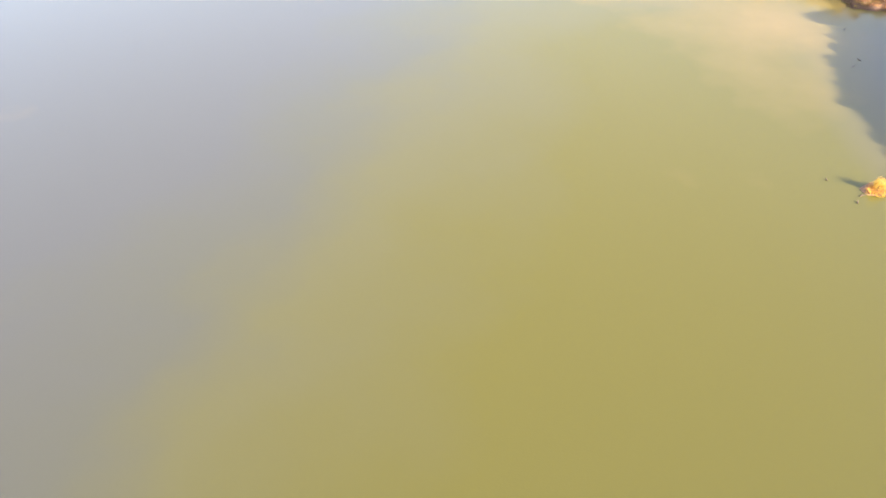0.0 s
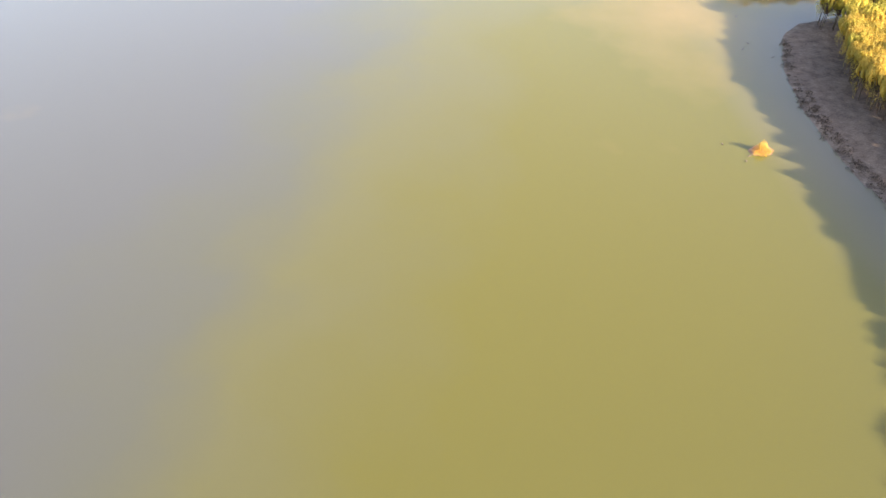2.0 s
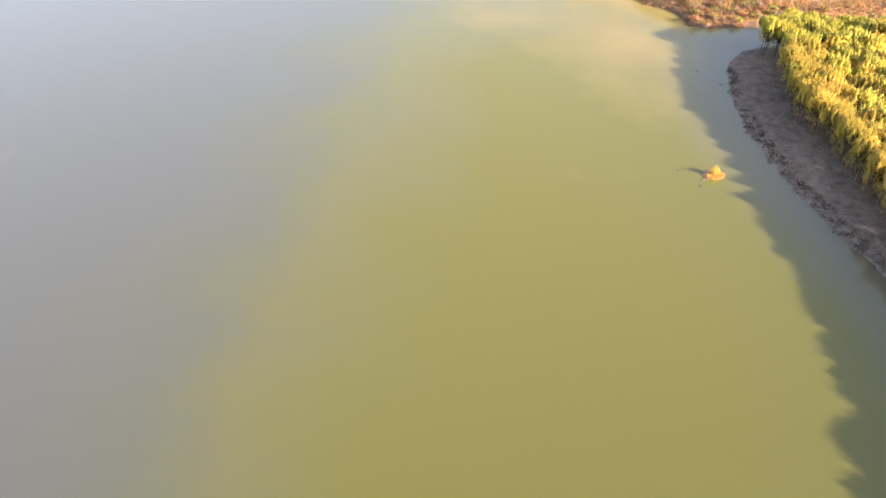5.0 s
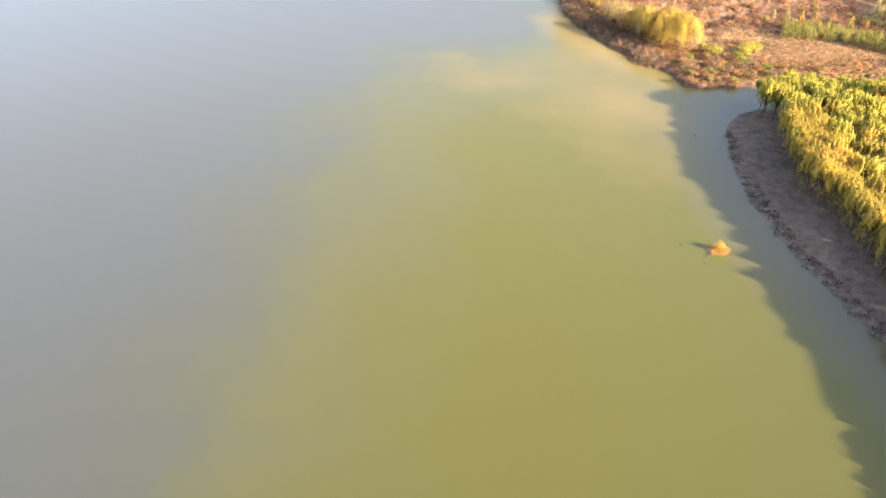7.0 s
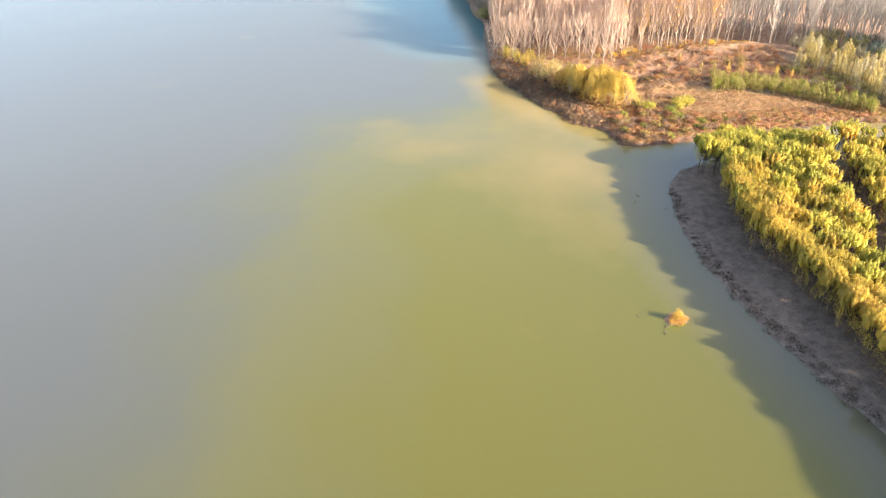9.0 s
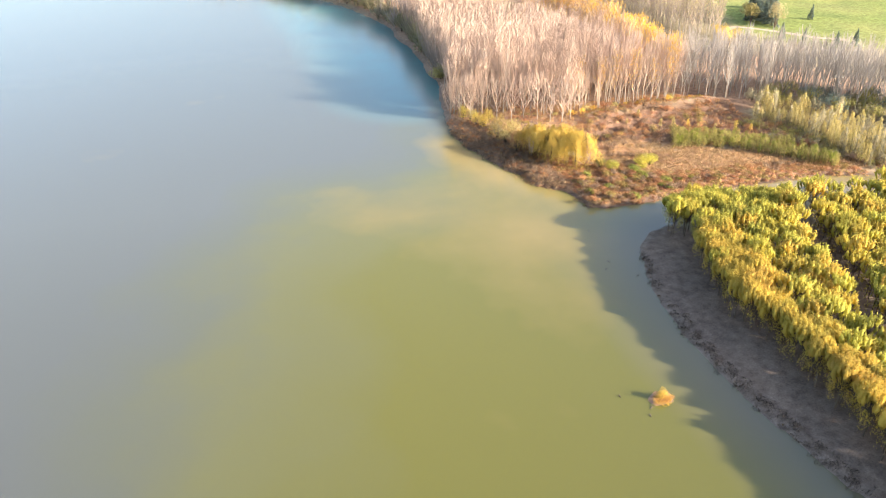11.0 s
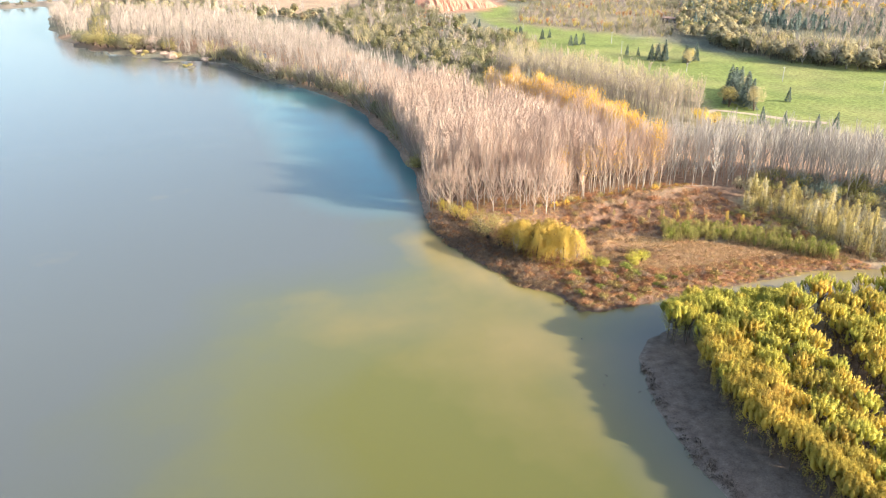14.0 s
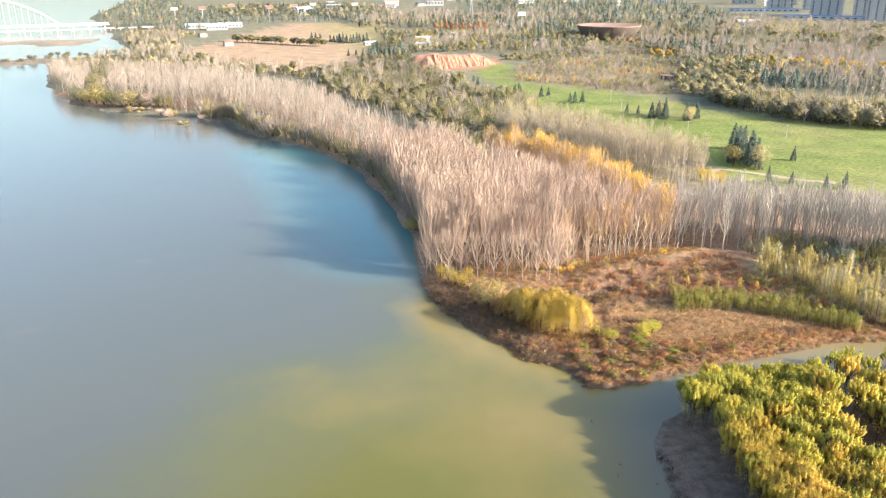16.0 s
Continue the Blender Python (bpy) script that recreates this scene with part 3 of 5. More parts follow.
def bare_poplar(rng, h=23, branches=17, twig=30, width=0.05, leaves=0, leafmat=None, low=0.13, spread=0.62, twigmat=None, wide=1.0):
    """A leafless poplar: a straight pale stem, long steep limbs like a broom, and fine upright twigs."""
    pts, trunk = stem(rng, h * 0.96, 0.17, 0.012, 5, 6)
    limbs, s0, s1, cs = [], [], [], []
    for k in range(branches):
        f = low + (0.82 - low) * ((k + rng.uniform(0, 1)) / branches) ** 0.85
        a = k * 2.4 + rng.uniform(-0.5, 0.5)
        base = np.array([np.interp(f * h, pts[:, 2], pts[:, i]) for i in (0, 1)] + [f * h])
        ln = h * (1.0 - f) * spread * rng.uniform(0.65, 1.15) + 0.8
        out = np.array([math.cos(a), math.sin(a), 0.0])
        tip = base + out * wide * min(3.4, ln * rng.uniform(0.26, 0.42)) + np.array([0, 0, ln])
        mid = base * 0.55 + tip * 0.45 + out * ln * 0.07
        limbs.append(tube(np.array([base, mid, tip]), (1.9 * width, 1.3 * width, 0.02), 3))
        for q in range(twig):
            t = rng.uniform(0.12, 1.0)
            p = base + (mid - base) * (t / 0.45) if t < 0.45 else mid + (tip - mid) * ((t - 0.45) / 0.55)
            s0.append(p)
            s1.append(p + rng.normal(0, 0.33, 3) + out * rng.uniform(0.0, 0.5) + np.array([0, 0, rng.uniform(0.9, 2.8)]))
            if leaves and rng.uniform() < leaves:
                cs.append(s1[-1] + rng.normal(0, 0.2, 3))
    tw = twigs(np.array(s0), np.array(s1), width * 1.2, rng)
    res = [("trunk", trunk, BARK), ("crown", joined(limbs + [tw]), twigmat or TWIG)]
    if cs:
        c = np.array(cs)
        res.append(("foliage", blades(c, rng.normal(0, 0.5, c.shape) + [0, 0, 0.8], rng.uniform(0.5, 1.1, len(c)), rng.uniform(0.2, 0.4, len(c)), rng), leafmat))
    return res


def column(rng, h=9, r=1.1, leaves=230, leaf=0.45, mat=None):
    """A narrow upright poplar or sapling in leaf."""
    pts, trunk = stem(rng, h * 0.85, 0.09, 0.02, 4, 4)
    u, ang = rng.uniform(0, 1, leaves) ** 0.85, rng.uniform(0, 2 * math.pi, leaves)
    w = r * (np.sin(np.pi * np.clip(0.15 + 0.8 * u, 0, 1)) ** 0.8) * np.sqrt(rng.uniform(0.1, 1, leaves)) * (1 + 0.35 * np.sin(3 * ang + 9 * u))
    c = np.stack([w * np.cos(ang), w * np.sin(ang), h * (0.12 + 0.88 * u)], 1)
    a = np.stack([np.cos(ang) * 0.5, np.sin(ang) * 0.5, np.full(leaves, 0.9)], 1) + rng.normal(0, 0.25, (leaves, 3))
    return [("trunk", trunk, DARKBARK), ("crown", blades(c, a, leaf * rng.uniform(0.7, 1.5, leaves), leaf * rng.uniform(0.4, 0.8, leaves), rng, np.stack([np.cos(ang), np.sin(ang), u - 0.3], 1)), mat or PALE)]


def bushy(rng, h=4, r=2.2, leaves=260, leaf=0.4, mat=None, lobes=6, bare=0.15):
    """A round tree or shrub of several uneven lobes."""
    limbs, cs, ax, fs = [], [], [], []
    for k in range(lobes):
        a, q = k * 2.4 + rng.uniform(-0.5, 0.5), (0 if k == 0 else rng.uniform(0.35, 0.8))
        mid = np.array([r * q * math.cos(a), r * q * math.sin(a), h * rng.uniform(0.28 if bare < 0.1 else 0.45, 0.76)])
        limbs.append(tube(np.array([[0, 0, -0.2], [mid[0] * 0.4, mid[1] * 0.4, mid[2] * 0.6], mid]), (0.03 * h * 0.5 + 0.03, 0.05, 0.015), 4))
        n = leaves // lobes
        v = rng.normal(size=(n, 3))
        v /= np.linalg.norm(v, axis=1)[:, None]
        rr = r * rng.uniform(0.42, 0.68) * rng.uniform(0.6, 1.0, (n, 1)) ** 0.5
        c = mid + v * rr * np.array([1, 1, min(1.1, h / (2.2 * r))])
        c[:, 2] = np.maximum(c[:, 2], h * bare * rng.uniform(0.4, 1.6, n))
        cs.append(c)
        ax.append(np.cross(v, rng.normal(size=v.shape)))
        fs.append(v * [0.8, 0.8, 0.7] + [0, 0, 0.45])
    c, a = np.concatenate(cs), np.concatenate(ax)
    n = len(c)
    return [("trunk", joined(limbs), DARKBARK), ("foliage", blades(c, a + rng.normal(0, 0.3, (n, 3)), leaf * rng.uniform(0.7, 1.5, n), leaf * rng.uniform(0.5, 0.95, n), rng, np.concatenate(fs)), mat or GREEN)]


def conifer(rng, h=7, r=1.9, tiers=11, per=26, mat=None):
    """A spruce or cedar with drooping whorls of branches."""
    pts, trunk = stem(rng, h, 0.14, 0.01, 5, 4)
    cs, ax = [], []
    for k in range(tiers):
        f = (k + 0.4) / tiers
        n = max(6, int(per * (1.1 - f)))
        ang = rng.uniform(0, 2 * math.pi, n)
        w = r * (1 - f) ** 0.85 * np.sqrt(rng.uniform(0.15, 1, n)) * (1 + 0.2 * np.sin(2 * ang + k))
        cs.append(np.stack([w * np.cos(ang), w * np.sin(ang), h * (0.08 + 0.92 * f) - w * 0.28 + rng.normal(0, 0.08, n)], 1))
        ax.append(np.stack([np.cos(ang), np.sin(ang), np.full(n, -0.25)], 1))
    c, a = np.concatenate(cs), np.concatenate(ax)
    n = len(c)
    return [("trunk", trunk, DARKBARK), ("needles", blades(c, a + rng.normal(0, 0.15, (n, 3)), r * 0.42 * rng.uniform(0.6, 1.3, n), r * 0.2 * rng.uniform(0.7, 1.3, n), rng), mat or CONIFER)]


def tuft(rng, h=1.2, r=0.6, n=30, mat=None):
    """A clump of reed, dock or dry grass."""
    ang, q = rng.uniform(0, 2 * math.pi, n), np.sqrt(rng.uniform(0, 1, n))
    c = np.stack([r * q * np.cos(ang), r * q * np.sin(ang), h * rng.uniform(0.1, 0.75, n) * (1 - 0.4 * q)], 1)
    a = np.stack([np.cos(ang) * 0.6 * q, np.sin(ang) * 0.6 * q, np.ones(n)], 1) + rng.normal(0, 0.3, (n, 3))
    f = np.stack([np.cos(ang), np.sin(ang), np.full(n, 1.1)], 1)
    return [("blades", blades(c, a, 0.6 * h * rng.uniform(0.5, 1.2, n), 0.10 * rng.uniform(0.6, 1.5, n), rng, f, 0.3), mat or STRAW)]


def far_tree(rng, h=9, r=3.6, leaves=64, leaf=1.9, mat=None):
    """A tree that stays far off: a short stem and a lumpy crown of leaf tufts."""
    trunk = tube(np.array([[0, 0, -0.3], [0, 0, h * 0.6]]), (0.22, 0.12), 3)
    v = rng.normal(size=(leaves, 3))
    v[:, 2] = np.abs(v[:, 2]) * rng.choice([1, 1, 1, -0.7], leaves)
    v /= np.linalg.norm(v, axis=1)[:, None]
    lump = 0.78 + 0.22 * np.sin(3.1 * np.arctan2(v[:, 1], v[:, 0]) + 4 * v[:, 2] + rng.uniform(0, 6))
    c = v * (lump * rng.uniform(0.75, 1.0, leaves))[:, None] * [r, r, h * 0.44] + [0, 0, h * 0.56]
    return [("stem", trunk, DARKBARK), ("crown", blades(c, np.cross(v, rng.normal(size=v.shape)), leaf * rng.uniform(0.8, 1.5, leaves), leaf * rng.uniform(0.6, 1.0, leaves), rng, v * [0.5, 0.5, 0.4] + [0, 0, 0.9]), mat or MIXED)]


def far_conifer(rng, h=11, r=2.8, leaves=48, mat=None):
    """A conifer that stays far off."""
    trunk = tube(np.array([[0, 0, -0.3], [0, 0, h * 0.9]]), (0.2, 0.05), 3)
    f, ang = rng.uniform(0, 1, leaves) ** 1.3, rng.uniform(0, 2 * math.pi, leaves)
    w = r * (1 - f) ** 0.9 * rng.uniform(0.75, 1.05, leaves)
    c = np.stack([w * np.cos(ang), w * np.sin(ang), h * (0.08 + 0.9 * f)], 1)
    out = np.stack([np.cos(ang), np.sin(ang), np.full(leaves, 0.5)], 1)
    a = np.stack([np.cos(ang) * 0.6, np.sin(ang) * 0.6, np.full(leaves, -0.8)], 1)
    return [("stem", trunk, DARKBARK), ("needles", blades(c, a, 0.2 * h * rng.uniform(0.7, 1.3, leaves), 0.14 * h * rng.uniform(0.6, 1.1, leaves), rng, out), mat or CONIFER)]


def scatter(poly, step, rng, jitter=0.35, turn=0.0, avoid=None, avoid_width=0.0, shore=1.5):
    """Places in a polygon, in rows that are more or less even."""
    p = np.array(poly, float)
    c, s = math.cos(turn), math.sin(turn)
    q = p @ np.array([[c, -s], [s, c]])
    gx, gy = np.meshgrid(np.arange(q[:, 0].min(), q[:, 0].max(), step), np.arange(q[:, 1].min(), q[:, 1].max(), step), indexing="ij")
    g = np.stack([gx.ravel(), gy.ravel()], 1) + rng.normal(0, jitter * step, (gx.size, 2))
    g = g @ np.array([[c, s], [-s, c]])
    ok = inside(g[:, 0], g[:, 1], poly) & (land_depth(g[:, 0], g[:, 1]) > shore)
    if avoid:
        ok &= line_distance(g[:, 0], g[:, 1], avoid) > avoid_width
    return g[ok]


def grow(name, kinds, spots, rng, label, category, group="", lo=0.8, hi=1.15, squash=0.12):
    """Trees or shrubs as things of their own, copied from a few grown kinds."""
    first, zs = {}, height(spots[:, 0], spots[:, 1]) if len(spots) else []
    made = []
    for i, (x, y) in enumerate(spots):
        k = int(rng.integers(len(kinds)))
        s, t = rng.uniform(lo, hi), rng.uniform(0, 360)
        m = pose(x, y, float(zs[i]), rng.normal(0, 1.5), rng.normal(0, 1.5), t) @ Matrix.Diagonal((s, s, s * rng.uniform(1 - squash, 1 + squash), 1))
        if k not in first:
            ob = thing(name, (0, 0, 0), label, category, group)
            for pname, geo, mat in kinds[k]:
                part(pname, geo, mat, ob)
            first[k] = ob
            ob.matrix_basis = m
        else:
            src = first[k]
            ob = copy_thing(src, m @ Matrix.Diagonal(tuple(1 / c for c in src.scale) + (1,)))
        made.append(ob)
    return made


def wood(name, kinds, spots, rng, label, category, lo=0.8, hi=1.15, squash=0.12, pick=None):
    """A wood or bed that nobody could count: one object of real trees or tufts; pick names the kind for each place."""
    mats, vs, ts, ws, tn, n = [], [], [], [], [], 0
    zs = height(spots[:, 0], spots[:, 1])
    for at, ((x, y), z) in enumerate(zip(spots, zs)):
        k = kinds[int(rng.integers(len(kinds))) if pick is None else int(pick[at])]
        s, a, tone = rng.uniform(lo, hi), rng.uniform(0, 2 * math.pi), rng.uniform(0, 1)
        r = np.array([[math.cos(a), -math.sin(a), 0], [math.sin(a), math.cos(a), 0], [0, 0, rng.uniform(1 - squash, 1 + squash)]]) * s
        for _, (v, t), mat in k:
            if mat not in mats:
                mats.append(mat)
            turned = v[:, 3:] @ r.T / s if v.shape[1] == 6 else np.zeros_like(v)
            vs.append(np.concatenate([v[:, :3] @ r.T + [x, y, z], turned], 1))
            ts.append(t + n)
            ws.append(np.full(len(t), mats.index(mat)))
            tn.append(np.full(len(v), tone))
            n += len(v)
    ob = new(name, solid(name, np.concatenate(vs), np.concatenate(ts), mats, np.concatenate(ws), np.concatenate(tn)))
    return tagged(ob, label, category, kind="stuff")


def near_first(spots, line, count):
    """Splits places: those nearest to a line of the plan, and the rest."""
    order = np.argsort(line_distance(spots[:, 0], spots[:, 1], line))
    return spots[order[:count]], spots[order[count:]]


rng = np.random.default_rng(7)

# ---- willow bank ----
WILLOW_BANK = [(86, -10), (95, 25), (106, 49), (112, 62), (116, 82), (117, 100), (120, 120), (121, 140), (121, 158), (123, 168), (126, 178), (129, 185), (134, 187), (140, 190), (136, 193), (129, 194), (129, 200), (136, 203), (150, 202), (178, 200), (202, 196), (214, 192), (205, 178), (176, 150), (158, 128), (144, 100), (124, 40), (106, -10)]
RIDE = [(172, 203), (166, 191), (159, 178), (155, 170), (152, 161), (148, 152), (141, 138)]
CLEARING = [(143, 174), (146, 172)]
spots = scatter(WILLOW_BANK, 3.5, rng, 0.27, 0.4, RIDE, 2.8)
edge = np.array([(87, -6), (97, 25), (107, 46), (113, 60), (117, 82), (118, 100), (120.5, 120), (122, 140), (122, 158), (124, 168), (127, 178), (131, 186), (137, 190)], float)
edge = np.concatenate([edge[i] + (edge[i + 1] - edge[i]) * s for i in range(len(edge) - 1) for s in np.linspace(0, 1, max(2, int(np.hypot(*(edge[i + 1] - edge[i])) / 2.4)), False)[:, None, None]]).reshape(-1, 2)
spots = np.concatenate([spots, edge + rng.normal(0, 0.6, edge.shape), np.array([(129, 196), (130, 199), (132.5, 195.5), (135, 197)], float)])
spots = spots[line_distance(spots[:, 0], spots[:, 1], CLEARING) > 2.8]
spots = spots[line_distance(spots[:, 0], spots[:, 1], [(183, 195), (186, 188)]) > 4.0]
near, rest = near_first(spots, [(84, -6), (94, 25), (106, 48), (113, 80), (114, 140), (118, 176), (135, 202), (160, 205)], 290)
greener = wave(near[:, 0], near[:, 1], 0.05, 2.0) * 22 + near[:, 1] + 0.7 * (near[:, 0] - 120) + rng.normal(0, 6, len(near)) > 178
north = (near[:, 1] > 187) & (near[:, 0] > 142)
for mat, chosen, first, tall, label in ((WILLOW, ~greener, 20, 10.8, "young willow with golden autumn leaves on the mud bank"), (GREENWILLOW, greener & ~north, 30, 11.5, "young willow with yellow-green autumn leaves on the bank"), (GREENWILLOW, greener & north, 34, 9.6, "lower yellow-green willow beside the inlet")):
    grow("willow_tree", [willow(np.random.default_rng(first + k), tall + 0.1 * k, 2.95, mat=mat) for k in range(4)], near[chosen], rng, label, "tree", "willows on the bank", 0.95, 1.05, 0.03)
wood("willow_wood", [willow(np.random.default_rng(40 + k), 10.5, 2.9, 22, 16, 0.36, (WILLOW, GREENWILLOW, GREENWILLOW)[k % 3]) for k in range(6)], rest, rng, "dense golden-green young willow wood", "trees", 0.88, 1.1)

# ---- the point: scrub, grass and loose trees ----
ob = thing("islet_bush", (91.2, 138.6, float(height(91.2, 138.6)[0])), "small golden bush with rusty reeds on a tiny islet", "bush")
for pname, geo, mat in bushy(np.random.default_rng(3), 2.5, 1.0, 1500, 0.13, GOLD, 13, 0.05):
    part(pname, geo, mat, ob)
reed = [tuft(np.random.default_rng(60 + k), 0.8, 0.8, 60, (RUST, AMBER)[k % 2])[0][1] for k in range(16)]
for k, (mat, label) in enumerate(((RUST, "rust-red reeds at the water line"), (AMBER, "orange reeds at the water line"))):
    part("reed_clump", joined([(v[:, :3] + [(0.9 + 0.9 * (q % 3) / 2) * math.cos(q * 0.9) + 0.15, (0.8 + 0.7 * (q % 3) / 2) * math.sin(q * 0.9) - 0.25, -0.15], t) for q, (v, t) in enumerate(reed) if q % 2 == k]), mat, ob, label)

weeps = [weeping(np.random.default_rng(80 + k), 12.0, 6.2, m, 840, 10) for k, m in enumerate((GOLD, GOLD))]
grow("weeping_willow", weeps, np.array([(126.0, 247.5), (119.5, 252.5), (125.0, 256.5), (116.5, 259.0)]), np.random.default_rng(5), "large golden weeping willow above the reeds", "tree", "weeping willows", 0.7, 1.0, 0.08)
haze = [bushy(np.random.default_rng(92 + k), 6.0, 2.8, 900, 0.26, m, 10, 0.05) for k, m in enumerate((DOCK, PALE, OLIVE, RUST))] + [bare_poplar(np.random.default_rng(96), 7.0, 18, 22, 0.05, low=0.05, spread=0.8)]
grow("shore_shrub", haze, np.array([(112.0, 284.0), (117.0, 279.0), (107.0, 296.0), (121.0, 271.0), (117.0, 268.0), (114.0, 274.0), (111.0, 279.0), (120.0, 264.0), (123.0, 267.0), (126.0, 262.5), (130.0, 255.0), (131.5, 249.0), (113.0, 267.0), (109.0, 290.0), (111.0, 271.0), (112.0, 263.5), (110.0, 276.0), (114.5, 257.0)]), rng, "leafless brown shrub at the wood's edge", "bush", "leafless shrubs", 0.75, 1.2)
small = [bushy(np.random.default_rng(90), 7.0, 2.6, 1000, 0.28, WILLOW, 10, 0.05), bushy(np.random.default_rng(91), 6.0, 2.8, 800, 0.28, PALE, 9, 0.05)]
grow("shore_willow", small, np.array([(105.5, 300.0), (107.5, 291.0), (109.5, 288.5), (113.5, 294.0), (115.5, 278.0), (119.0, 262.0)]), rng, "small yellowing willow at the wood's edge", "tree", "small willows", 0.7, 0.95)
greens = [bushy(np.random.default_rng(95 + k), 4.2, 2.2, 1500, 0.24, m, 9, 0.05) for k, m in enumerate((GREEN, GREENWILLOW, HEDGELEAF))]
grow("green_bush", greens, np.array([(144.0, 237.5), (147.5, 238.5), (139.5, 234.0), (134.0, 238.5), (132.0, 242.5)]), rng, "green bush among dry grass on the point", "bush", "green bushes", 0.8, 1.25)

def patches(spots, rng, count, k, seed, shift=0.0):
    """The kind that grows at each place: drifts of one kind, with a few strays."""
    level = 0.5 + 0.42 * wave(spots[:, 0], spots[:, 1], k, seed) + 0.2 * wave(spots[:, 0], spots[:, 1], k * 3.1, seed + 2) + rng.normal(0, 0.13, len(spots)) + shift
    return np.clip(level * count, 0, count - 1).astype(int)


# from dark reeds, painting in the willows' shade, to rust, dock green and straw
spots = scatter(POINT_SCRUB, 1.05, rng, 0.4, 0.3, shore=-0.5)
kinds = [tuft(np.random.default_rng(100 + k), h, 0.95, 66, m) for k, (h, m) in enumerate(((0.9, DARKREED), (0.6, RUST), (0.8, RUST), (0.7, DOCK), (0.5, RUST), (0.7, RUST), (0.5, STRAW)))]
# the shift leaves only the shade-coloured dark kind west of x 117
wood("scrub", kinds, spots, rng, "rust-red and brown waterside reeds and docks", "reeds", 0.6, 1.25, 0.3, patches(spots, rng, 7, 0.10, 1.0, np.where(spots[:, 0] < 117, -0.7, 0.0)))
docks = scatter([(116, 219), (122, 217), (150, 217), (170, 219), (150, 229), (136, 236), (124, 240), (117, 230)], 3.0, rng, 0.4, 0.2)
for kind, label, lo in (((RUST, RUST), "rounded rust-brown shrub on the point", 0), ((DARKREED, DARKREED), "rounded dark withered shrub on the point", 1), ((DOCK, GREEN), "low olive-green shrub on the point", 2)):
    grow("low_shrub", [bushy(np.random.default_rng(105 + lo * 2 + k), 1.9, 1.6, 330, 0.24, m, 7, 0.05) for k, m in enumerate(kind)], docks[lo::3], rng, label, "bush", "shrubs on the point", 0.7, 1.25)
spots = scatter(POINT_GRASS, 0.85, rng, 0.4, 0.8)
wood("dry_grass", [tuft(np.random.default_rng(120 + k), 0.55, 0.8, 34, (RUST, STRAW, STRAW, STRAW, STRAW)[k]) for k in range(5)], spots, rng, "pinkish straw-coloured dry grass", "grass", 0.6, 1.3, 0.3, patches(spots, rng, 5, 0.13, 4.0))
# reeds take a dark colour here to carry the willows' shade
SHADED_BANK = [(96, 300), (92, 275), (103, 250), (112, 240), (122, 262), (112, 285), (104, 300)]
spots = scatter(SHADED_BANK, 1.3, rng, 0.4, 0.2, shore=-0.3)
wood("bank_reeds", [tuft(np.random.default_rng(130 + k), 1.4, 0.8, 36, m) for k, m in enumerate((DARKREED, DARKREED, RUST))], spots, rng, "withered brown reeds on the shore, coloured dark for the willows' shade", "reeds", 0.6, 1.4, 0.3)
REED_FRINGE = [(104, 244), (107, 238), (114, 231), (117, 236), (113, 243), (108, 252), (105, 252)]
spots = scatter(REED_FRINGE, 0.95, rng, 0.45, 0.3, shore=-2.5)
wood("reed_fringe", [tuft(np.random.default_rng(135 + k), 0.8, 0.7, 30, m) for k, m in enumerate((STRAW, RUST, STRAW))], spots, rng, "pinkish straw-coloured reeds in the shallows", "reeds", 0.6, 1.3, 0.3)
MUD_EDGE = [(105, 60), (114, 60), (113, 100), (111, 140), (112, 170), (118, 190), (115, 198), (106, 175), (104, 140), (106, 100)]
spots = scatter(MUD_EDGE, 1.05, rng, 0.45, 0.1, shore=-0.2)
wood("mud_weeds", [tuft(np.random.default_rng(140 + k), 0.55, 0.75, 30, MUDWEED) for k in range(3)], spots[(rng.uniform(size=len(spots)) < 0.75) & (land_depth(spots[:, 0], spots[:, 1]) < 4)], rng, "withered dark weeds along the muddy water line", "weeds", 0.5, 1.4, 0.3)
spots = scatter(WASTE, 1.7, rng, 0.45, 0.5)
wood("waste_ground_weeds", [tuft(np.random.default_rng(150 + k), 1.0, 1.0, 40, m) for k, m in enumerate((DARKREED, RUST, DARKREED, RUST, STRAW, RUST))], spots, rng, "rusty and straw-coloured weeds on waste ground", "weeds", 0.5, 1.5, 0.3, patches(spots, rng, 6, 0.19, 2.5))

spots = scatter(WASTE, 5.2, rng, 0.45, 0.2)
grow("waste_shrub", [bushy(np.random.default_rng(157 + k), 2.2, 1.5, 320, 0.24, m, 7, 0.05) for k, m in enumerate((RUST, DARKREED, DOCK, RUST))], spots, rng, "withered rusty shrub on the waste ground", "bush", "waste ground shrubs", 0.55, 1.3)
STAND_FRONT = [(104, 300), (112, 286), (122, 268), (130, 256), (142, 262), (150, 280), (172, 285), (200, 284), (206, 290), (190, 300), (150, 300), (120, 306), (102, 312)]
spots = scatter(STAND_FRONT, 1.35, rng, 0.45, 0.6)
wood("stand_floor_weeds", [tuft(np.random.default_rng(155 + k), 0.8, 0.9, 36, m) for k, m in enumerate((RUST, STRAW, RUST, DOCK))], spots, rng, "rusty weeds and dry grass along the plantation's edge", "weeds", 0.5, 1.5, 0.3, patches(spots, rng, 4, 0.17, 1.5))

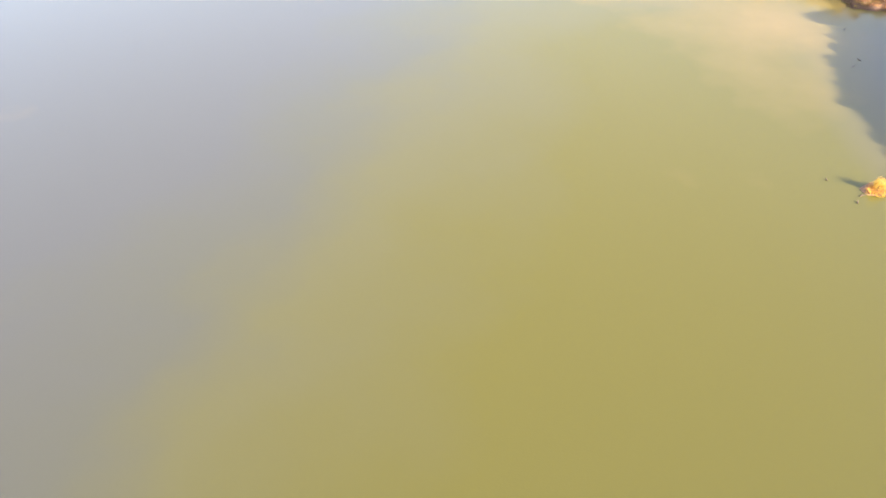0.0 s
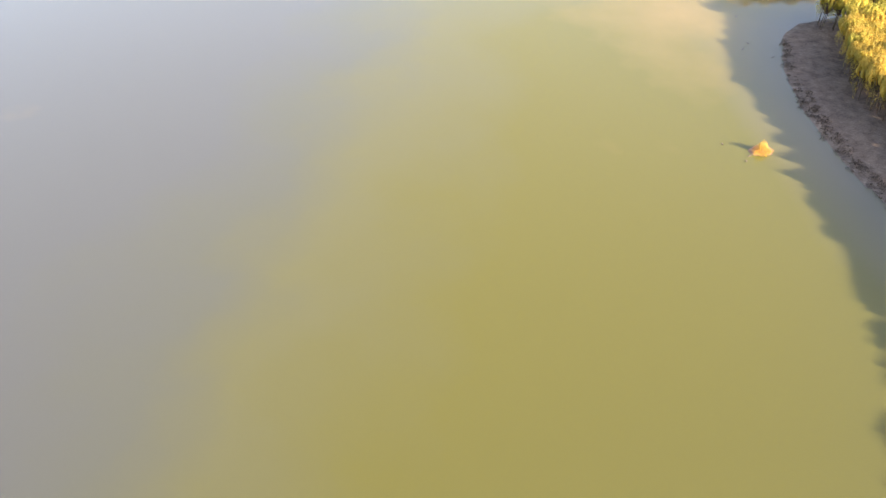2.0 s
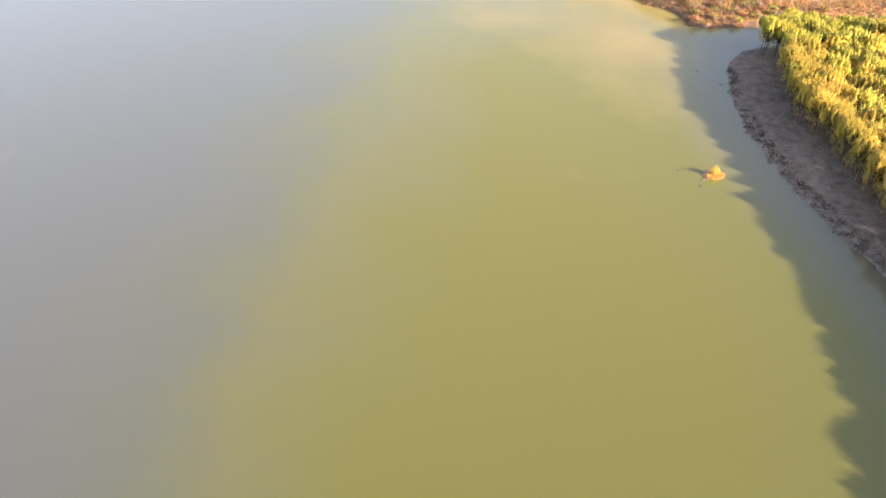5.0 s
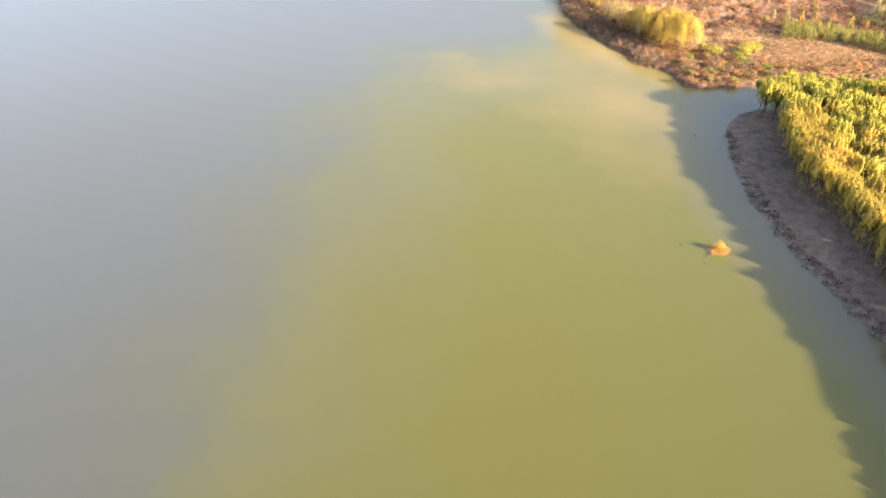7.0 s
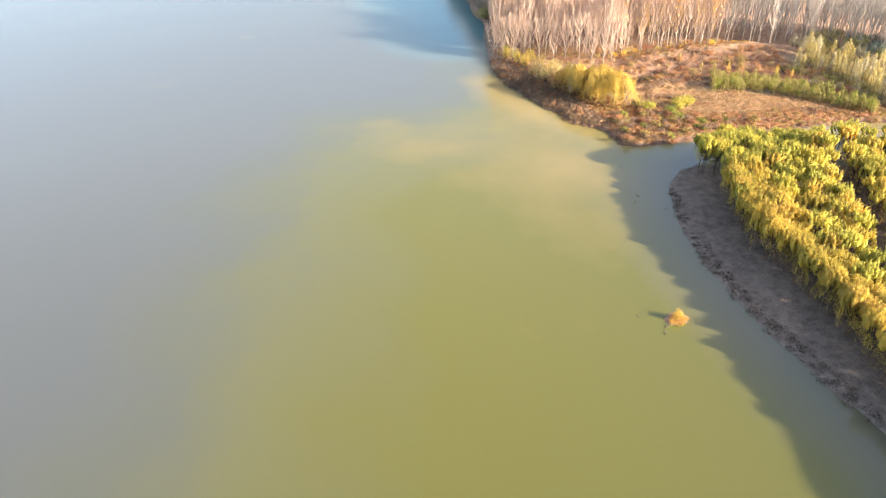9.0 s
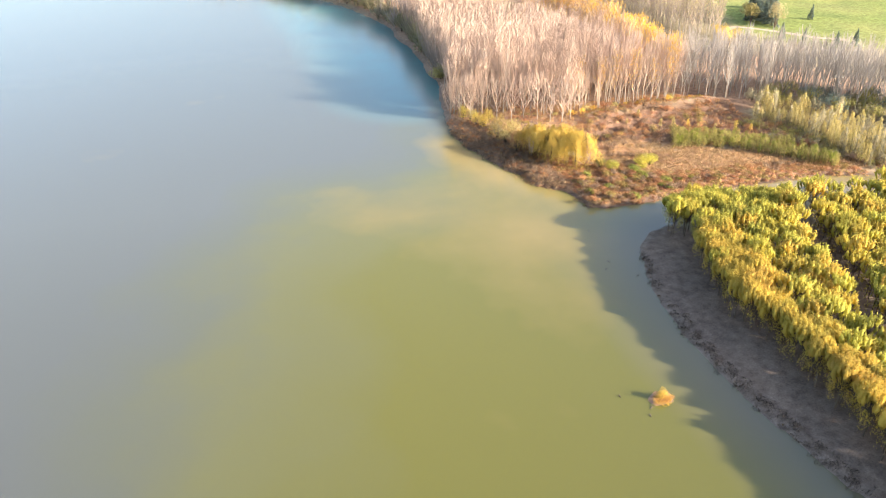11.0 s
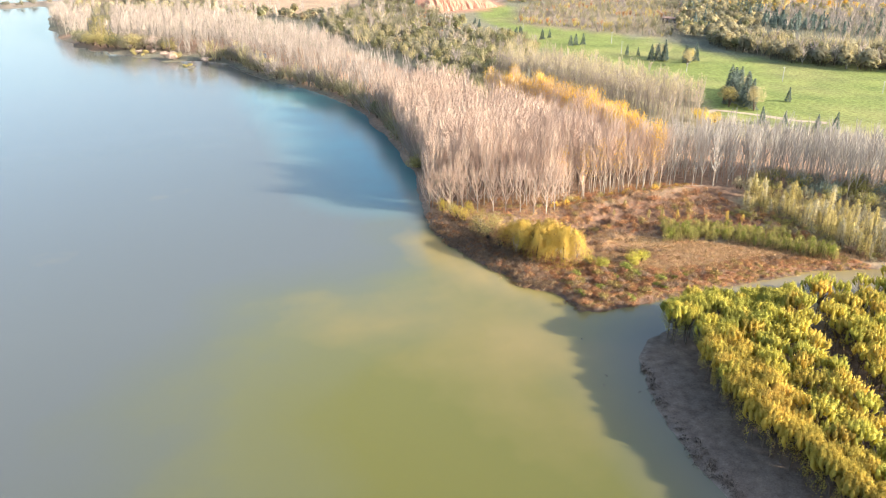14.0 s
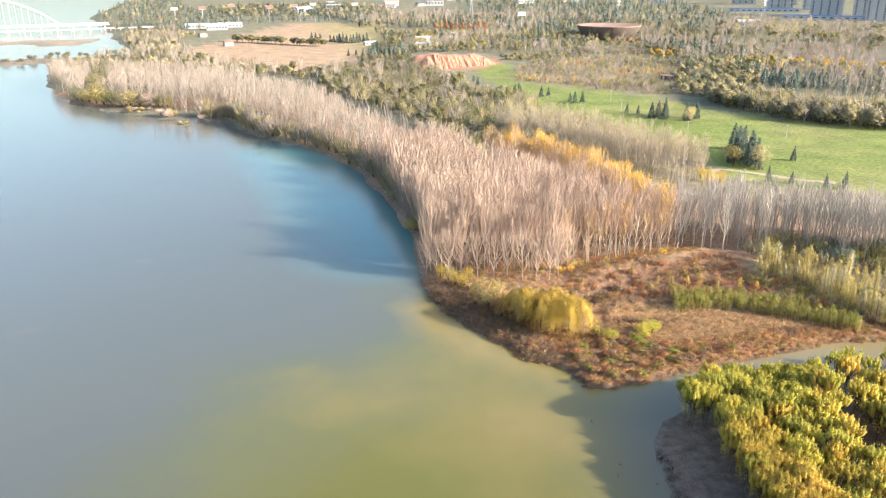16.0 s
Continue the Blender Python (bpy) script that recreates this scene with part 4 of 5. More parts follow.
# dark-coloured shrubs added to deepen the hollow's painted shade
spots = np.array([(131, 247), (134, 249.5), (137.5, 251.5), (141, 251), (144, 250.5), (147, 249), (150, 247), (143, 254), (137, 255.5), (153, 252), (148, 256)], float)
grow("waste_shrub", [bushy(np.random.default_rng(165 + k), 2.4, 1.8, 340, 0.24, m, 7, 0.05) for k, m in enumerate((DARKREED, DOCK, DARKREED))], spots, rng, "withered shrub added in a hollow, coloured dark for its shade", "bush", "waste ground shrubs", 0.6, 1.2)

# sapling hedge and rows behind the point
HEDGE = [(161, 248), (180, 243), (191, 231), (203, 219), (208, 223), (198, 239), (186, 251), (168, 259)]
spots = scatter(HEDGE, 1.45, rng, 0.3, 0.4)
near, rest = near_first(spots, [(161, 248), (203, 219)], 90)
saplings = [column(np.random.default_rng(160 + k), 4.0, 1.05, 300, 0.22, m) for k, m in enumerate((HEDGELEAF, HEDGELEAF, GREEN, HEDGELEAF))]
grow("sapling", saplings, near, rng, "slim yellow-green sapling in a nursery strip", "tree", "nursery saplings", 0.7, 1.1)
if len(rest):
    wood("sapling_strip", saplings, rest, rng, "strip of slim yellow-green saplings", "trees", 0.7, 1.1)
ROW = [(203, 262), (210, 249), (211, 232), (211, 216), (245, 196), (272, 206), (262, 228), (240, 250), (224, 264), (217, 276)]
spots = scatter(ROW, 2.35, rng, 0.3, 0.9)
tall = [column(np.random.default_rng(170 + k), 7.5 + 0.7 * k, 1.2, 300, 0.36, m) for k, m in enumerate((PALE, PALE, OLIVE))]
grow("young_poplar", tall, near_first(spots, [(203, 262), (211, 232), (211, 216), (245, 198)], 330)[0], rng, "young poplar with pale yellow leaves", "tree", "young poplars", 0.5, 1.15, 0.2)
ROW_FOOT = [(196, 263), (199, 246), (208, 228), (214, 211), (246, 194), (256, 206), (228, 236), (220, 268)]
spots = scatter(ROW_FOOT, 2.3, rng, 0.4, 0.4)
wood("row_underwood", [bushy(np.random.default_rng(176 + k), 2.8, 1.7, 190, 0.3, m, 6, 0.05) for k, m in enumerate((HEDGELEAF, DARKREED, OLIVE))], spots, rng, "dull grey-green scrub below the young poplars", "bushes", 0.6, 1.3)
spots = np.array([(174, 267), (178, 264), (181, 262), (186, 259), (192, 256), (196, 253), (199, 252), (170, 269), (160, 275), (166, 278)], float)
grow("sapling", [column(np.random.default_rng(180 + k), 3.6, 0.7, 150, 0.35, m) for k, m in enumerate((PALE, GOLD))], spots, rng, "lone pale yellow sapling on waste ground", "tree", "lone saplings", 0.6, 1.2)

# ---- leafless poplar plantation ----
STAND = [(100, 306), (112, 301), (127, 297), (139, 288), (152, 292), (172, 291), (190, 289), (188, 298), (178, 314), (180, 350), (175, 380), (162, 402), (160, 450), (118, 450), (116, 395), (110, 347)]
spots = scatter(STAND, 3.9, rng, 0.22, 0.5, shore=2.0)
near, rest = near_first(spots, [(95, 300), (139, 286), (192, 287)], 222)
bare = [bare_poplar(np.random.default_rng(200 + k), 22 + 1.2 * k) for k in range(5)]
grow("bare_poplar", bare, near, rng, "tall leafless poplar with pale steep branches", "tree", "leafless poplars", 0.85, 1.1, 0.06)
fans = [bare_poplar(np.random.default_rng(215 + k), 15 + k, 20, 22, 0.05, low=0.07, spread=0.72, wide=1.6) for k in range(3)]
spots = np.array([(101.5, 303), (104.5, 300.5), (108, 299), (112, 297), (117, 295), (122, 293), (126, 291), (130, 287.5), (134, 285), (138, 283.5), (142, 285), (147, 287.5), (103, 307), (110, 302)], float)
grow("bare_poplar", fans, spots, rng, "low leafless poplar with fan-shaped branches at the edge", "tree", "edge poplars", 0.85, 1.15, 0.06)
light = [bare_poplar(np.random.default_rng(220 + k), 23, 12, 15, 0.08) for k in range(3)]
wood("poplar_plantation", light, rest, rng, "leafless pale poplar plantation", "trees", 0.85, 1.1, 0.06)
SHORE_STRIP = [(110, 420), (168, 420), (164, 447), (150, 499), (136, 548), (136, 640), (108, 711), (80, 810), (31, 855), (-28, 880), (-84, 930), (-76, 850), (-50, 775), (-10, 712), (28, 674), (66, 655), (76, 610), (88, 572), (104, 528), (112, 480)]
spots = scatter(SHORE_STRIP, 6.2, rng, 0.3, 0.3, shore=4.0)
# an open bank and a gap with lower golden trees divide the belt
BANK_ROW = [(-43, 765), (-33, 746), (-22, 730), (-9, 716), (1, 714), (14, 705), (22, 700)]
spots = spots[(line_distance(spots[:, 0], spots[:, 1], BANK_ROW) > 10) & (line_distance(spots[:, 0], spots[:, 1], [(-31, 770), (-31, 870), (-28, 960)]) > 10)]
wood("shore_poplars", [bare_poplar(np.random.default_rng(230 + k), 21, 8, 15, 0.09, twigmat=FARTWIG) for k in range(3)], spots, rng, "belt of leafless pale poplars along the shore", "trees", 0.8, 1.1, 0.08)
AMBER_ROWS = [(184, 294), (195, 296), (197, 320), (201, 352), (196, 384), (182, 424), (171, 424), (182, 386), (189, 352), (185, 318)]
spots = scatter(AMBER_ROWS, 3.4, rng, 0.25, 0.2)
leafy = rng.uniform(size=len(spots)) < 0.62
grow("amber_poplar", [bare_poplar(np.random.default_rng(240 + k), 24.0, 15, 30, 0.055, (0.7, 0.45, 0.25)[k], AMBER, low=0.3, spread=0.6) for k in range(3)], spots[leafy], rng, "tall poplar still in amber leaf behind the bare stand", "tree", "amber poplars", 0.85, 1.05)
wood("bare_amber_row", bare[1:3], spots[~leafy], rng, "leafless poplars among amber ones", "trees", 0.85, 1.0, 0.06)
FRONT_LEAFY = np.array([(150, 293), (158, 293), (165, 293), (172, 292), (179, 291), (185, 290), (188, 295)], float)
spots = np.array([(138 + 3.3 * k, 289.5 + 2.6 * math.sin(k * 1.7)) for k in range(18)], float)
grow("edge_shrub", [bushy(np.random.default_rng(185 + k), 2.6, 1.5, 340, 0.26, m, 7, 0.05) for k, m in enumerate((PALE, AMBER, RUST))], spots, rng, "low golden-brown shrub at the plantation's edge", "bush", "edge shrubs", 0.5, 1.35)
grow("thinning_poplar", [bare_poplar(np.random.default_rng(250), 20, 15, 16, 0.05, 0.55, AMBER)], FRONT_LEAFY, rng, "poplar with the last amber leaves on its branches", "tree", "thinning poplars", 0.85, 1.05)
GREY_ROW = [(192, 290), (210, 283), (230, 274), (250, 252), (275, 232), (300, 240), (285, 268), (262, 290), (246, 300), (228, 314), (203, 318)]
spots = scatter(GREY_ROW, 4.3, rng, 0.25, 0.2)
near, rest = near_first(spots, [(192, 290), (230, 274), (250, 252)], 60)
greys = [bare_poplar(np.random.default_rng(260 + k), 21.5 + k, 15, 24, 0.05, twigmat=GREYTWIG) for k in range(3)]
grow("bare_poplar", greys, near, rng, "leafless grey poplar behind the waste ground", "tree", "grey poplars", 0.85, 1.1)
wood("grey_poplar_wood", [bare_poplar(np.random.default_rng(264 + k), 23, 12, 15, 0.08, twigmat=GREYTWIG) for k in range(3)], rest, rng, "leafless grey poplar wood", "trees", 0.85, 1.02)
UNDER = [(206, 280), (228, 266), (246, 244), (262, 212), (292, 204), (300, 240), (262, 262), (236, 284)]
spots = scatter(UNDER, 4.0, rng, 0.35)
wood("underwood", [bushy(np.random.default_rng(270 + k), 7.5, 2.8, 400, 0.42, m, 6, 0.05) for k, m in enumerate((CONIFER, OLIVE, HEDGELEAF))], spots, rng, "dark grey-green underwood below the poplars", "bushes", 0.6, 1.2)

DARK_BAND = [(205, 330), (222, 352), (218, 392), (224, 420), (205, 470), (198, 505), (186, 470), (190, 420), (203, 388), (208, 352)]
wood("dark_underwood", [bushy(np.random.default_rng(275 + k), 8.0, 3.0, 300, 0.5, m, 6, 0.05) for k, m in enumerate((CONIFER, OLIVE, CONIFER, GREEN))], scatter(DARK_BAND, 4.4, rng, 0.35), rng, "dark green underwood behind the amber poplars", "bushes", 0.6, 1.2)

# ---- shore bushes along the west side ----
TWIGGY = [bare_poplar(np.random.default_rng(712 + k), 9, 9, 9, 0.13, low=0.1, spread=0.75, twigmat=m, wide=1.7) for k, m in enumerate((OLIVE, FARTWIG, STRAWLEAF))]
shore_line = np.array([(x + 5.0, y) for (x, y) in WEST_SHORE[:9]], float)
pts = np.concatenate([shore_line[i] + (shore_line[i + 1] - shore_line[i]) * s for i in range(len(shore_line) - 1) for s in np.linspace(0, 0.97, 26)[:, None, None]]).reshape(-1, 2)
pts = pts + rng.normal(0, 2.4, pts.shape)
pts = pts[land_depth(pts[:, 0], pts[:, 1]) > 0.5]
wood("shore_bushes", [bushy(np.random.default_rng(280 + k), 6.5, 3.2, 230, 0.7, m, 8, 0.03) for k, m in enumerate((OLIVE, MIXED))] + [bare_poplar(np.random.default_rng(284 + k), 7.5, 12, 16, 0.09, low=0.04, spread=0.8, twigmat=m, wide=1.9) for k, m in enumerate((OLIVE, FARTWIG, STRAWLEAF, FARTWIG))], pts, rng, "grey-brown bushes along the shore", "bushes", 0.7, 1.55)
for k, (x, y, h, m) in enumerate(((62, 652, 6, GREEN), (113, 352, 7, PALE), (117, 372, 6, MIXED), (-45, 768, 11, MIXED), (-40, 759, 12, OLIVE), (-34, 748, 13, PALE), (-28, 739, 13, PALE), (-22, 730, 13, PALE), (-16, 723, 12, MIXED), (-9, 716, 13, OLIVE), (-2, 715, 13, PALE), (5, 711, 12, MIXED), (12, 706, 12, TWIG), (18, 703, 11, OLIVE), (24, 699, 10, PALE), (-30, 790, 12, PALE), (-32, 830, 13, PALE), (-29, 865, 12, MIXED), (-3, 698, 3.4, PALE), (1, 691, 3.6, TWIG), (6, 690, 3.6, PALE), (11, 690, 3.2, TWIG), (19, 668, 5.5, TWIG), (24, 660, 7.0, TWIG), (28, 661, 5.0, PALE), (32, 633, 2.6, PALE), (35, 627, 2.6, PALE), (49, 641, 2.4, PALE), (46, 641, 3.6, TWIG), (-2, 690, 2.4, PALE), (4, 684, 2.2, PALE))):
    ob = thing("shore_bush", (x, y, float(height(x, y)[0])), "autumn-coloured bush at the water's edge", "bush", "shore bushes")
    for pname, geo, mat in bushy(np.random.default_rng(300 + k), h, h * 0.6, 900, 0.22 + 0.055 * h, m, 11, 0.02):
        part(pname, geo, mat, ob)

# ---- woods behind ----
STAND_TWO = [(212, 482), (222, 436), (233, 408), (244, 378), (265, 372), (276, 384), (268, 420), (262, 470), (240, 505), (212, 512)]
spots = scatter(STAND_TWO, 4.1, rng, 0.25, 0.7)
wood("pale_poplar_stand", [bare_poplar(np.random.default_rng(310 + k), 19.5, 9, 12, 0.07, 0.65, STRAWLEAF, twigmat=FARTWIG) for k in range(3)], spots, rng, "pale poplar stand with few straw-yellow leaves", "trees", 0.85, 1.1)
MIXED_WOOD = [(172, 414), (200, 410), (205, 470), (230, 520), (255, 545), (290, 600), (285, 680), (232, 680), (225, 820), (180, 860), (150, 740), (160, 673), (180, 590), (170, 500)]
spots = scatter(MIXED_WOOD, 6.2, rng, 0.35)
near, rest = near_first(spots, [(200, 410), (255, 545)], 260)
wood("mixed_wood", [bushy(np.random.default_rng(320 + k), 9 + k, 3.8, 210, 1.15, m) for k, m in enumerate((MIXED, OLIVE, MIXED))] + [bare_poplar(np.random.default_rng(326 + k), 10, 11, 16, 0.10, low=0.08, spread=0.75, twigmat=m, wide=1.7) for k, m in enumerate((OLIVE, STRAWLEAF, FARTWIG))], near, rng, "mixed wood of green, yellow and brown trees", "trees", 0.6, 1.2)
FAR_MIX = [far_tree(np.random.default_rng(322 + k), 9, 3.6, 140, 1.35, m) for k, m in enumerate((MIXED, OLIVE, MIXED))] + TWIGGY
wood("lower_mixed_wood", FAR_MIX, rest, rng, "wood of dark conifers and yellowing trees", "trees", 0.6, 1.25)


def far_wood(name, poly, step, kinds, label, lo=0.65, hi=1.25, shore=3):
    spots = scatter(poly, step, rng, 0.38, shore=shore)
    return wood(name, kinds, spots, rng, label, "trees", lo, hi, 0.12, patches(spots, rng, len(kinds), 0.022, step))


LOLL = [far_tree(np.random.default_rng(700 + k), 8.5, 3.7, 200, 1.25, m) for k, m in enumerate((OLIVE, OLIVE, STRAWLEAF, MIXED))]
DIM = [far_tree(np.random.default_rng(705 + k), 8.5, 3.7, 84, 1.9, m) for k, m in enumerate((OLIVE, OLIVE, STRAWLEAF, MIXED))]
BARE = [bare_poplar(np.random.default_rng(710 + k), 13, 8, 9, 0.12, twigmat=FARTWIG) for k in range(2)]
FIRS = [far_conifer(np.random.default_rng(715 + k), 11, 2.8) for k in range(3)]
ORANGE = [far_tree(np.random.default_rng(720), 8, 3.4, 80, 1.8, MIXED), far_tree(np.random.default_rng(721), 8, 3.2, 80, 1.8, PALE), far_tree(np.random.default_rng(722), 7, 3.2, 80, 1.7, AMBER)]
far_wood("grey_wood", [(413, 562), (418, 524), (419, 481), (433, 456), (450, 433), (520, 380), (580, 430), (501, 480), (484, 507), (466, 532), (459, 587), (446, 602)], 5.4, LOLL + TWIGGY + LOLL[:3] + BARE[:1], "grey-olive wood beyond the green field", 1.0, 1.55)
far_wood("olive_wood", [(424, 612), (430, 590), (516, 628), (592, 708), (629, 806), (568, 800), (472, 686)], 6.8, LOLL + FIRS[:1] + ORANGE[:1] + TWIGGY, "olive and brown wood on the slope")
far_wood("conifer_wood", [(516, 628), (519, 590), (561, 534), (680, 440), (760, 520), (645, 612), (631, 654), (603, 689), (576, 690)], 7.2, FIRS + BARE + TWIGGY, "dark conifer plantation with bare trees")
far_wood("pale_tree_belt", [(583, 748), (608, 687), (651, 615), (800, 500), (860, 560), (732, 690), (717, 739), (669, 771), (627, 854), (595, 911), (558, 855)], 8.6, BARE + ORANGE + BARE, "belt of bare pale trees with a few orange ones")
far_wood("tall_tree_row", [(571, 899), (646, 868), (653, 797), (729, 887), (720, 978), (643, 1010)], 10.0, BARE + FIRS[:1] + LOLL[:2], "row of tall bare trees before darker wood", 0.9, 1.5)
far_wood("upper_wood", [(762, 1020), (862, 998), (907, 928), (933, 870), (1100, 780), (1300, 1000), (1173, 1087), (1115, 1173), (1118, 1348), (966, 1288)], 13.0, DIM[:2] + BARE + TWIGGY + ORANGE[:2], "far wood of pale and yellow trees below the towers", 0.9, 1.7)
far_wood("terrace_trees", [(930, 870), (760, 680), (900, 520), (1300, 760), (1100, 800)], 14.0, DIM[:1] + BARE + TWIGGY + FIRS[:1], "loose far trees on terraced ground", 0.8, 1.4)
spots = scatter(SCRUB_LAND, 5.0, rng, 0.45)
spots = spots[rng.uniform(size=len(spots)) < 0.55 + 0.5 * wave(spots[:, 0], spots[:, 1], 0.05, 1.0)]
wood("scrub_land", [bare_poplar(np.random.default_rng(730 + k), h, 8, 8, 0.12, low=0.03, spread=0.8, twigmat=m, wide=1.8) for k, (h, m) in enumerate(((2.4, RUST), (3.0, FARTWIG), (3.0, PALE), (4.2, OLIVE), (3.0, FARTWIG), (7.0, OLIVE)))], spots, rng, "brown and olive scrub with a few golden bushes", "bushes", 0.4, 1.4, 0.2, patches(spots, rng, 6, 0.045, 2.0))
far_wood("conifer_belt", [(310, 1086), (322, 1010), (368, 1010), (425, 965), (560, 955), (658, 1176), (614, 1247), (520, 1261), (480, 1300), (386, 1319), (385, 1462)], 10.0, FIRS[:2] + DIM[:2] + ORANGE[1:2] + FAR_MIX[:1] + TWIGGY + BARE, "far belt of conifers and autumn trees", 0.7, 1.3)
far_wood("upper_conifers", [(374, 1500), (478, 1422), (579, 1303), (700, 1204), (900, 1500), (886, 1628), (770, 1731), (551, 1886), (379, 1966)], 15.0, FIRS + DIM[:2] + BARE + TWIGGY, "dark woods with conifers before the far road", 0.9, 1.6)
far_wood("park_trees", [(150, 1980), (361, 1860), (407, 1732), (565, 1935), (581, 2342), (263, 2499), (120, 2300)], 21.0, FIRS[:2] + DIM, "dark trees between the far roads", 1.0, 1.7)
far_wood("lakeside_wood", [(-80, 870), (30, 870), (90, 830), (125, 850), (172, 764), (205, 863), (160, 870), (101, 960), (60, 1060), (43, 1243), (80, 1420), (40, 1490), (-25, 1500), (-30, 1372), (-15, 1180), (-66, 1060), (-84, 960)], 10.0, [far_tree(np.random.default_rng(740 + k), 8.5, 3.6, 100, 1.7, m) for k, m in enumerate((OLIVE, STRAWLEAF, MIXED))] + BARE + TWIGGY, "yellow and grey lakeside wood", 0.7, 1.3)
far_wood("mound_trees", [(222, 905), (262, 842), (284, 880), (300, 985), (330, 1090), (300, 1130), (262, 1010)], 8.0, FIRS + LOLL[:2] + FAR_MIX[:2], "conifers and olive trees beside the earth heap", 0.7, 1.2)
far_wood("slope_trees", [(740, 1000), (960, 1290), (1120, 1350), (1330, 1900), (1000, 2300), (800, 2200), (760, 1740), (900, 1640), (720, 1230)], 25.0, DIM[:2] + FIRS + TWIGGY, "scattered far trees on rising ground", 1.0, 1.8)
far_wood("town_trees", [(-60, 1520), (90, 1480), (200, 1640), (400, 1720), (150, 1960), (100, 2500), (100, 3200), (-60, 3200), (-112, 2300), (-105, 1800)], 28.0, DIM[:2] + FIRS + TWIGGY, "trees along the far roads", 0.9, 1.5, 6)
BRUSH = [far_tree(np.random.default_rng(750 + k), h, h * 0.75, 44, 0.5 * h, m) for k, (h, m) in enumerate(((3.0, OLIVE), (4.5, MIXED), (2.5, RUST)))] + TWIGGY[:2]
far_wood("roadside_brush", [(395, 885), (470, 900), (560, 870), (600, 920), (590, 960), (480, 955), (400, 930)], 7.5, BRUSH, "olive and brown brush beside the dirt road", 0.6, 1.3)
far_wood("hill_brush", [(600, 1010), (700, 960), (760, 1000), (940, 1290), (900, 1480), (700, 1200), (640, 1180)], 10.5, BRUSH, "loose brush on the slope round the hall", 0.8, 1.6)
far_wood("terrace_brush", [(650, 800), (745, 700), (900, 860), (1100, 800), (1120, 1000), (860, 990), (740, 980)], 17.0, BRUSH + BARE[:1], "brush and bare trees on terraced ground", 0.8, 1.5)
far_wood("meadow_brush", [(205, 700), (262, 700), (290, 760), (275, 830), (225, 900), (190, 860)], 7.0, BRUSH + FAR_MIX[:2], "brush and yellowing trees below the earth heap", 0.7, 1.4)
spots = scatter(SPIT, 14, rng, 0.4, shore=2)
wood("spit_bushes", [far_tree(np.random.default_rng(397), 5, 3.2, 60, 1.5, OLIVE)], spots, rng, "bushes on the narrow spit", "bushes", 0.5, 1.3)

# conifers and loose trees of the green field
needle = [conifer(np.random.default_rng(400 + k), 10, 2.3, 18, 60) for k in range(3)]
grow("conifer", needle, np.array([(304, 396), (309, 390), (315, 397), (318, 408), (307, 384), (312, 404), (322, 416), (326, 424)], float), rng, "tall grey-green conifer in a clump beside the field track", "tree", "clump conifers", 1.5, 2.1)
grow("conifer", needle, np.array([(343, 523), (339, 525), (347, 521), (352, 528), (361, 516), (356, 508), (366, 512)], float), rng, "dark conifer in a row across the green field", "tree", "field conifers", 1.0, 1.35)
grow("conifer", needle, np.array([(337, 390), (335, 550), (340, 543), (300, 666), (304, 665), (306, 672), (296, 660), (311, 639), (319, 642), (316, 600), (322, 603), (328, 602), (302, 353), (311, 341), (292, 357), (318, 337), (238, 1015), (249, 1020), (310, 1098), (272, 650), (280, 700), (288, 720), (294, 745)], float), rng, "lone dark green conifer standing in the field", "tree", "lone conifers", 0.6, 0.95)
grow("conifer", needle, np.array([(258, 1218), (262, 1214), (266, 1210), (270, 1214), (266, 1190), (270, 1186), (275, 1188), (280, 1184), (285, 1186), (290, 1188), (296, 1197), (301, 1193), (306, 1190), (232, 1225), (238, 1228), (244, 1222)], float), rng, "dark conifer in a clump on the dry field", "tree", "dry field conifers", 1.1, 1.6)
spots = np.array([(299, 391), (301, 398), (306, 380), (324, 410), (348, 496), (352, 501), (353, 530), (346, 529)], float)
grow("field_tree", [bushy(np.random.default_rng(410 + k), 12.5, 4.0, 900, 0.5, m, 8, 0.2) for k, m in enumerate((PALE, STRAWLEAF))], spots, rng, "pale yellow broad-leaved tree beside conifers", "tree", "field trees", 0.85, 1.15)
spots = np.array([(258, 358), (262, 363), (266, 370), (268, 377), (271, 366)], float)
grow("yellow_bush", [bushy(np.random.default_rng(414 + k), 8, 3.6, 800, 0.4, m, 8, 0.05) for k, m in enumerate((WILLOW, GOLD))], spots, rng, "big yellow-green bush at the corner of the field", "bush", "corner bushes", 0.8, 1.15)
spots = np.array([(128 + 4.2 * k, 1275 - 5 * k) for k in range(26)], float)
grow("field_hedge_tree", [far_tree(np.random.default_rng(420 + k), 8, 5, 170, 1.6, m) for k, m in enumerate((MIXED, OLIVE))], spots + rng.normal(0, 3, spots.shape), rng, "dark hedge tree at the brown field's edge", "tree", "field hedge", 1.2, 1.6)
spots = np.array([(470 + 8.5 * k, 1365 - 4 * k) for k in range(10)], float)
grow("orange_tree", [column(np.random.default_rng(430), 14, 4.2, 240, 1.9, RUST)], spots, rng, "tall amber tree in a far row", "tree", "amber row", 0.9, 1.1)


# ---- built things ----
def on(x, y, dz=0.0):
    return (x, y, float(height(x, y)[0]) + dz)


